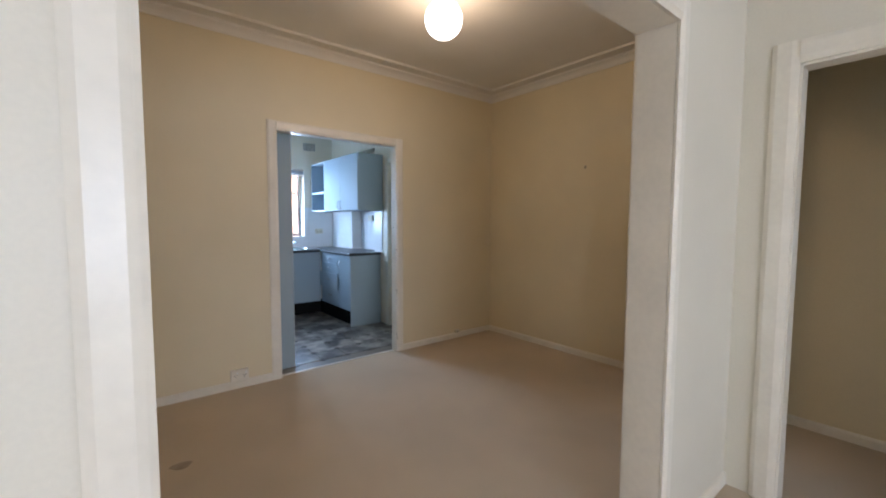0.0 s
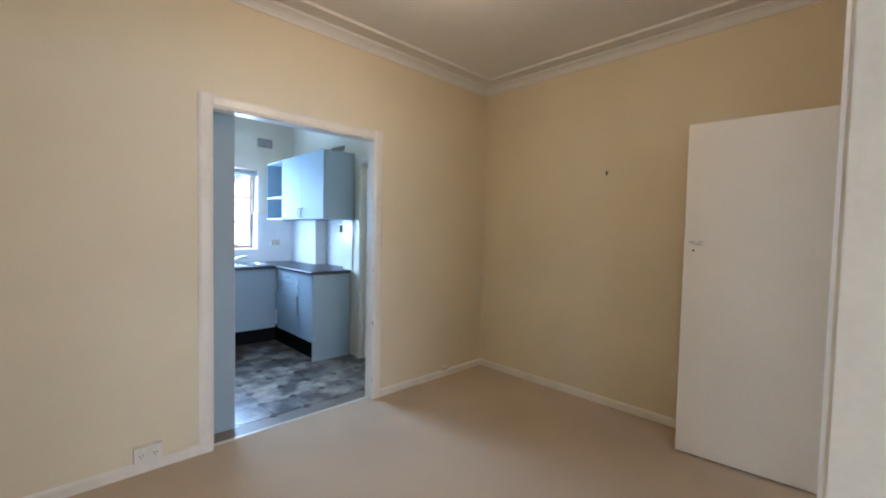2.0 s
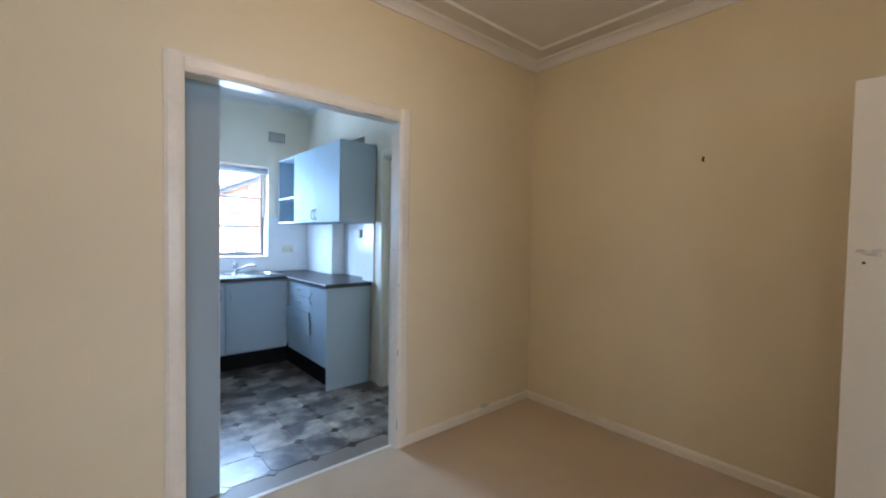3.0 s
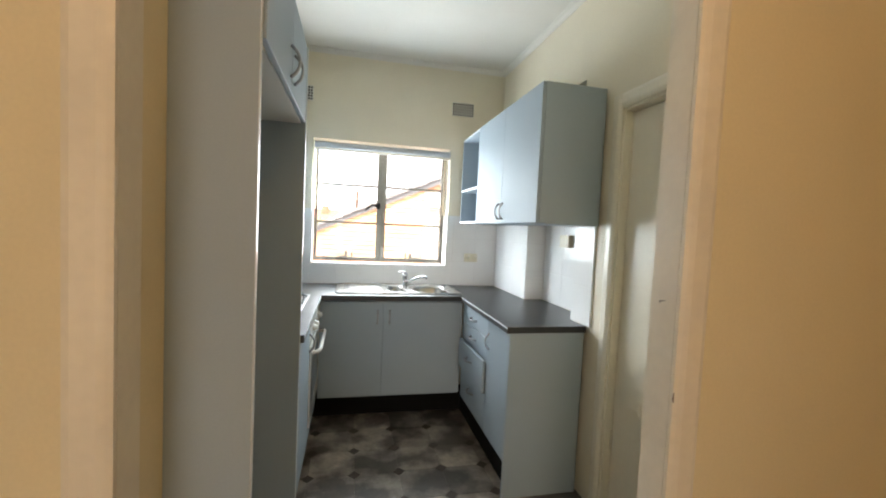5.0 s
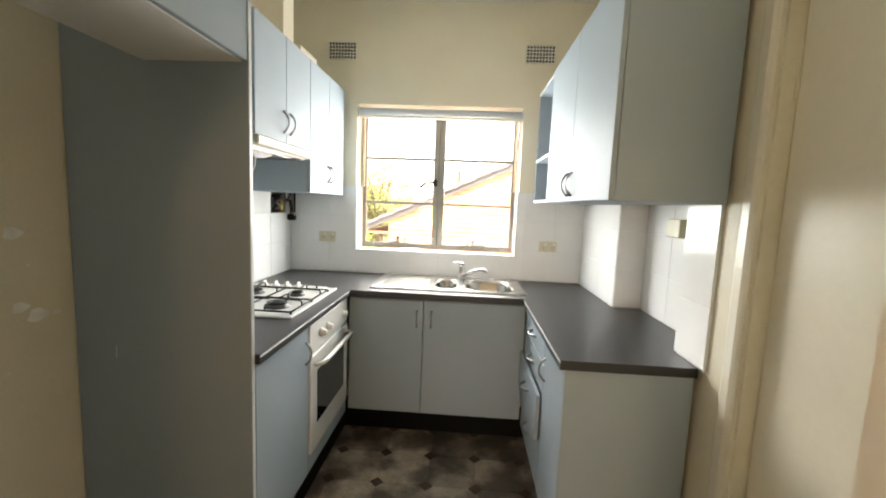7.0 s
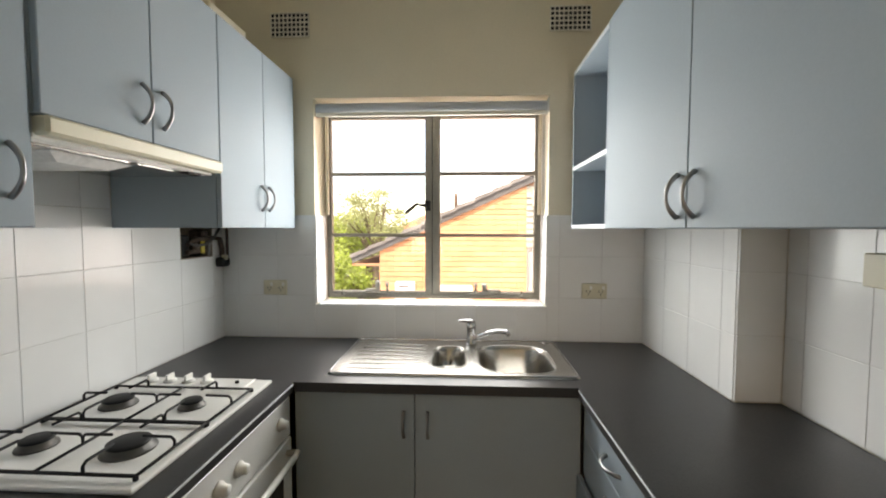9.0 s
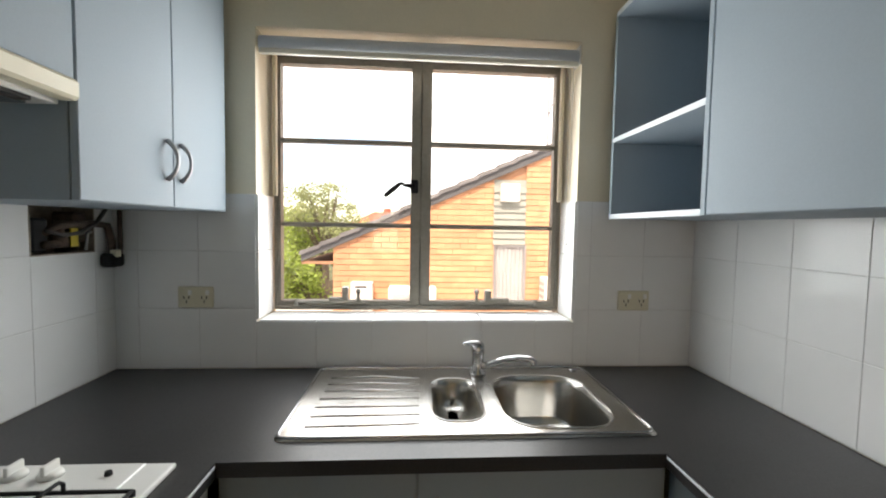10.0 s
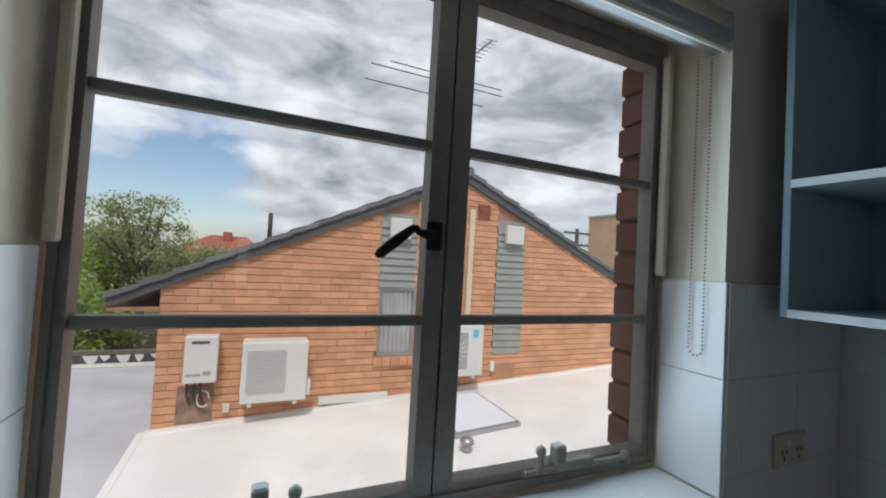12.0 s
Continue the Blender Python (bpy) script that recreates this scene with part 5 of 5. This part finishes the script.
def air_con(x0, x1, z0, z1, depth, label, fan):
    y1 = HY - 0.06
    y0 = y1 - depth
    ob = thing("air_conditioner", ((x0 + x1) / 2, y1, z0), label, "air conditioner", "outdoor units on the gable")
    body = part("casing", box(x0, x1, y0, y1, z0, z1, 0.018, segs=2), M_ACW, ob)
    w, h = x1 - x0, z1 - z0
    gx0, gx1, gz0, gz1 = x0 + 0.08 * w, x0 + 0.66 * w, z0 + 0.15 * h, z1 - 0.14 * h
    if fan:
        c = ((gx0 + gx1) / 2, y0 - 0.004, (gz0 + gz1) / 2)
        R = min(gx1 - gx0, gz1 - gz0) / 2
        part("fan_recess", box(gx0, gx1, y0 - 0.003, y0 - 0.0005, gz0, gz1), M_ACG, body)
        for k in range(16):
            a = 2 * math.pi * k / 16
            part("fan_spoke", tube([(c[0] + R * 0.22 * math.cos(a), y0 - 0.007, c[2] + R * 0.22 * math.sin(a)), (c[0] + R * 0.95 * math.cos(a + 0.35), y0 - 0.007, c[2] + R * 0.95 * math.sin(a + 0.35))], 0.0045, 6), M_ACW, body)
        part("fan_hub", lathe((c[0], y0 - 0.012, c[2]), [(R * 0.24, 0), (R * 0.24, 0.008)], 16, "y"), M_ACW, body)
        part("badge", box(x1 - 0.24 * w, x1 - 0.12 * w, y0 - 0.003, y0 - 0.0005, z1 - 0.24 * h, z1 - 0.08 * h), M_LOGO, ob, "small blue badge")
        for k in range(6):
            part("side_slot", box(x0 - 0.003, x0 - 0.0005, y0 + 0.04, y1 - 0.03, z0 + (0.12 + 0.14 * k) * h, z0 + (0.19 + 0.14 * k) * h), M_ACG, body)
    else:
        part("grille_recess", box(gx0, gx1, y0 - 0.003, y0 - 0.0005, gz0, gz1), M_ACG, body)
        n = 22
        for k in range(n):
            z = gz0 + (gz1 - gz0) * (k + 0.5) / n
            part("grille_slat", box(gx0, gx1, y0 - 0.008, y0 - 0.0035, z - 0.0045, z + 0.0045), M_ACW, body)
        part("valve_cover", box(x1 + 0.0005, x1 + 0.05, y0 + 0.04, y1, z0 + 0.04, z0 + 0.32 * h, 0.01), M_ACW, body)
    for x in (x0 + 0.12 * w, x1 - 0.2 * w):
        part("bracket", boxes([(x, x + 0.04, y0 + 0.02, HY - 0.027, z0 - 0.04, z0 - 0.002), (x, x + 0.04, HY - 0.045, HY - 0.027, z0 - 0.04, z0 + 0.25)]), M_ACW, ob)
    return ob


air_con(1.198, 1.895, -0.136, 0.54, 0.28, "white outdoor air conditioner unit with a slatted grille", False)
air_con(3.50, 4.22, 0.01, 0.70, 0.30, "white outdoor air conditioner unit with a round fan", True)
wh = thing("water_heater", (0.775, HY - 0.03, 0.03), "white instantaneous gas water heater on the brick wall", "water heater")
part("casing", box(0.634, 0.955, HY - 0.20, HY - 0.028, 0.085, 0.592, 0.015, segs=2), M_ACW, wh)
part("flue_slot", box(0.70, 0.87, HY - 0.203, HY - 0.2005, 0.51, 0.54), M_FASCIA, wh, "dark flue slot")
part("label_bar", box(0.655, 0.80, HY - 0.203, HY - 0.2005, 0.16, 0.19), M_ACG, wh)
part("label_bar", box(0.82, 0.90, HY - 0.203, HY - 0.2005, 0.165, 0.215), M_ACG, wh)
for x in (0.67, 0.74, 0.80):
    part("pipe", tube([(x, HY - 0.1, 0.085), (x, HY - 0.1, -0.06), (x + 0.02, HY - 0.09, -0.14), (x + 0.03, HY - 0.04, -0.18)], 0.011, 8), M_RUST, wh)
part("pipe_loop", tube([(0.83 + 0.06 * math.cos(a), HY - 0.08, -0.12 + 0.09 * math.sin(a)) for a in (2 * math.pi * k / 16 for k in range(15))], 0.008, 6), M_ACW, wh)

# ---- aerial, pole, far buildings ----
ant = thing("tv_aerial", (4.0, 12.0, 2.7), "metal television aerial on a thin mast", "aerial")
part("mast", tube([(3.90, 12.0, 2.72), (3.90, 12.0, 4.86)], 0.016, 8), M_ALU, ant)
B0, B1 = Vector((3.71, 12.0, 4.39)), Vector((4.86, 12.0, 5.58))
part("boom", tube([B0, B1], 0.018, 8), M_DKALU, ant)
for k in range(11):
    f = 0.36 + 0.064 * k
    c, L = B0.lerp(B1, f), 0.22 - 0.012 * k + (0.03 if k == 4 else 0)
    part("element", tube([c + Vector((-L, 0.02, 0.004)), c + Vector((L, -0.02, -0.004))], 0.009 if k in (4, 5) else 0.0065, 6), M_DKALU, ant)
for x0, x1, z in ((2.71, 5.11, 4.615), (3.02, 5.09, 4.725), (2.63, 4.73, 4.35)):
    part("long_element", tube([(x0, 12.02, z + 0.012), (x1, 11.98, z - 0.012)], 0.010, 6), M_DKALU, ant)
part("cable", tube([(4.13, 11.99, 4.62), (4.15, 11.99, 4.45), (4.23, 11.99, 4.22), (4.22, 11.99, 4.02), (4.10, 11.99, 3.80), (3.95, 11.99, 3.6), (3.90, 11.98, 3.4)], 0.006, 6), M_FASCIA, ant)

pole = thing("power_pole", (24.7, 31.5, -3.4), "timber power pole with two cross arms", "power pole")
part("post", tube([(24.7, 31.5, -3.4), (24.7, 31.5, 4.9)], 0.16, 10), M_TIMBER, pole)
for z in (4.45, 3.5):
    part("cross_arm", box(23.4, 26.0, 31.4, 31.6, z, z + 0.16), M_TIMBER, pole)
    for x in (23.6, 24.2, 25.2, 25.8):
        part("insulator", lathe((x, 31.5, z + 0.16), [(0.06, 0), (0.07, 0.1), (0.03, 0.2)], 8), M_ACW, pole)

tower = thing("apartment_tower", (86, 80, -3.4), "tan brick apartment tower with white balconies", "apartment building")
TX, TY, TT = 84.5, 79.0, 16.2
part("wall", box(TX, TX + 18, TY, TY + 14, -3.4, TT), M_TOWER, tower)
part("roof", box(TX - 0.3, TX + 18.3, TY - 0.3, TY + 14.3, TT, TT + 0.5), M_CONC, tower)
for k in range(7):
    z = TT - 2.6 - k * 2.8
    b = part("balcony", box(TX + 4.2, TX + 8.2, TY - 1.3, TY - 0.01, z, z + 1.1), M_CONC, tower)
    part("door_opening", box(TX + 4.4, TX + 8.0, TY - 0.06, TY - 0.02, z + 1.1, z + 2.2), M_FASCIA, tower)
    for x in (TX + 1.2, TX + 10.5, TX + 13.5):
        wn_ = part("window", box(x, x + 1.6, TY - 0.12, TY - 0.02, z + 0.7, z + 2.1), M_ACW, tower)
        part("pane", box(x + 0.1, x + 1.5, TY - 0.15, TY - 0.125, z + 0.8, z + 2.0), M_OVGLASS, wn_)

rh = thing("red_roof_house", (-2.2, 46, -3.4), "distant house with a red terracotta tiled roof", "house")
part("wall", box(-5.2, 2.0, 43, 50, -3.4, 0.9), M_TOWER, rh)
bm = bmesh.new()
vs = [bm.verts.new(p) for p in ((-5.8, 42.4, 0.9), (2.6, 42.4, 0.9), (2.6, 50.6, 0.9), (-5.8, 50.6, 0.9), (-2.6, 46.5, 2.8), (0.2, 46.5, 2.8))]
for f in ((0, 1, 5, 4), (1, 2, 5), (2, 3, 4, 5), (3, 0, 4), (3, 2, 1, 0)):
    bm.faces.new([vs[i] for i in f])
part("roof", bm, M_TERRA, rh)
part("chimney", box(-1.6, -0.9, 45.4, 46.1, 2.2, 3.1), M_TERRA, rh)


def tree(name, place, height, crown, radius, clumps, leaves, leaf, mat, label, seed):
    """A tapered trunk, limbs and a crown of many small leaves; crown: centre heights and radii."""
    rng = random.Random(seed)
    ob = thing(name, place, label, "tree" if name == "tree" else "bush")
    p = Vector(place)
    top = p + Vector((0, 0, height))
    part("trunk", tube([p, p + Vector((0.1, 0, height * 0.35)), p + Vector((-0.05, 0.1, height * 0.62)), p + Vector((0.08, 0, height * 0.85))],
                       [radius * 0.11, radius * 0.085, radius * 0.06, radius * 0.02], 10), M_BARK, ob, "", True)
    centres = []
    for _ in range(clumps):
        while True:
            v = Vector((rng.uniform(-1, 1), rng.uniform(-1, 1), rng.uniform(-1, 1)))
            if 0.35 < v.length < 1:
                break
        centres.append(p + Vector((v.x * radius, v.y * radius, crown[0] + v.z * crown[1])))
    limbs = bmesh.new()
    for c in centres[::3]:
        s = p + Vector((0, 0, height * rng.uniform(0.35, 0.7)))
        tube([s, s.lerp(c, 0.55) + Vector((0, 0, 0.12 * radius)), c], [radius * 0.035, radius * 0.022, radius * 0.008], 6, limbs)
    part("limbs", limbs, M_BARK, ob)
    verts, faces = [], []
    for c in centres:
        cr_ = radius * rng.uniform(0.16, 0.34)
        for _ in range(leaves):
            d = Vector((rng.gauss(0, 1), rng.gauss(0, 1), rng.gauss(0, 0.75)))
            q = c + d * cr_ * 0.55
            a = Vector((rng.gauss(0, 1), rng.gauss(0, 1), rng.gauss(0, 1))).normalized() * leaf * rng.uniform(0.6, 1.3)
            b = a.orthogonal().normalized() * leaf * 0.45
            n = len(verts)
            verts += [q - a, q + b, q + a, q - b]
            faces.append((n, n + 1, n + 2, n + 3))
    me = bpy.data.meshes.new("crown")
    me.from_pydata([v - p for v in verts], [], faces)
    me.materials.append(mat)
    o = new("crown", me)
    o.parent = ob
    ORIGIN[o.name] = p
    return ob


tree("tree", (-3.3, 27.0, -3.4), 6.6, (5.2, 1.95), 2.1, 44, 90, 0.085, M_LEAF, "tall grey-green gum tree with gaps in its crown", 3)
tree("tree", (-6.9, 28.0, -3.4), 5.6, (4.2, 1.6), 3.0, 60, 80, 0.11, M_LEAF2, "broad green tree behind the low roofs", 5)
tree("tree", (-4.6, 31.0, -3.4), 5.4, (4.0, 1.7), 3.4, 80, 80, 0.13, M_LEAF, "low grey-green tree behind the fence", 8)
tree("tree", (-1.4, 33.0, -3.4), 4.9, (3.7, 1.4), 2.4, 60, 70, 0.12, M_LEAF, "low dull green tree near the red roof", 9)
tree("bush", (-3.3, 19.3, -3.4), 3.9, (2.7, 1.4), 1.5, 60, 80, 0.085, M_LEAF2, "dense bright green bush beside the fence", 11)
fence = thing("fence", (-3.0, 20.8, -3.4), "grey weathered timber paling fence", "fence")
for z in (-2.9, -1.2):
    part("rail", box(-9, 2.0, 20.86, 20.92, z, z + 0.09), M_TIMBER, fence)
PAL = finish("paling", box(0, 0.115, 0, 0.02, 0, 2.7), M_TIMBER)
for k in range(88):
    o = new("paling", PAL)
    o.parent = fence
    o.location = Vector((-9 + k * 0.124, 20.835, -3.4 + 0.02 * math.sin(k * 1.7))) - ORIGIN[fence.name]
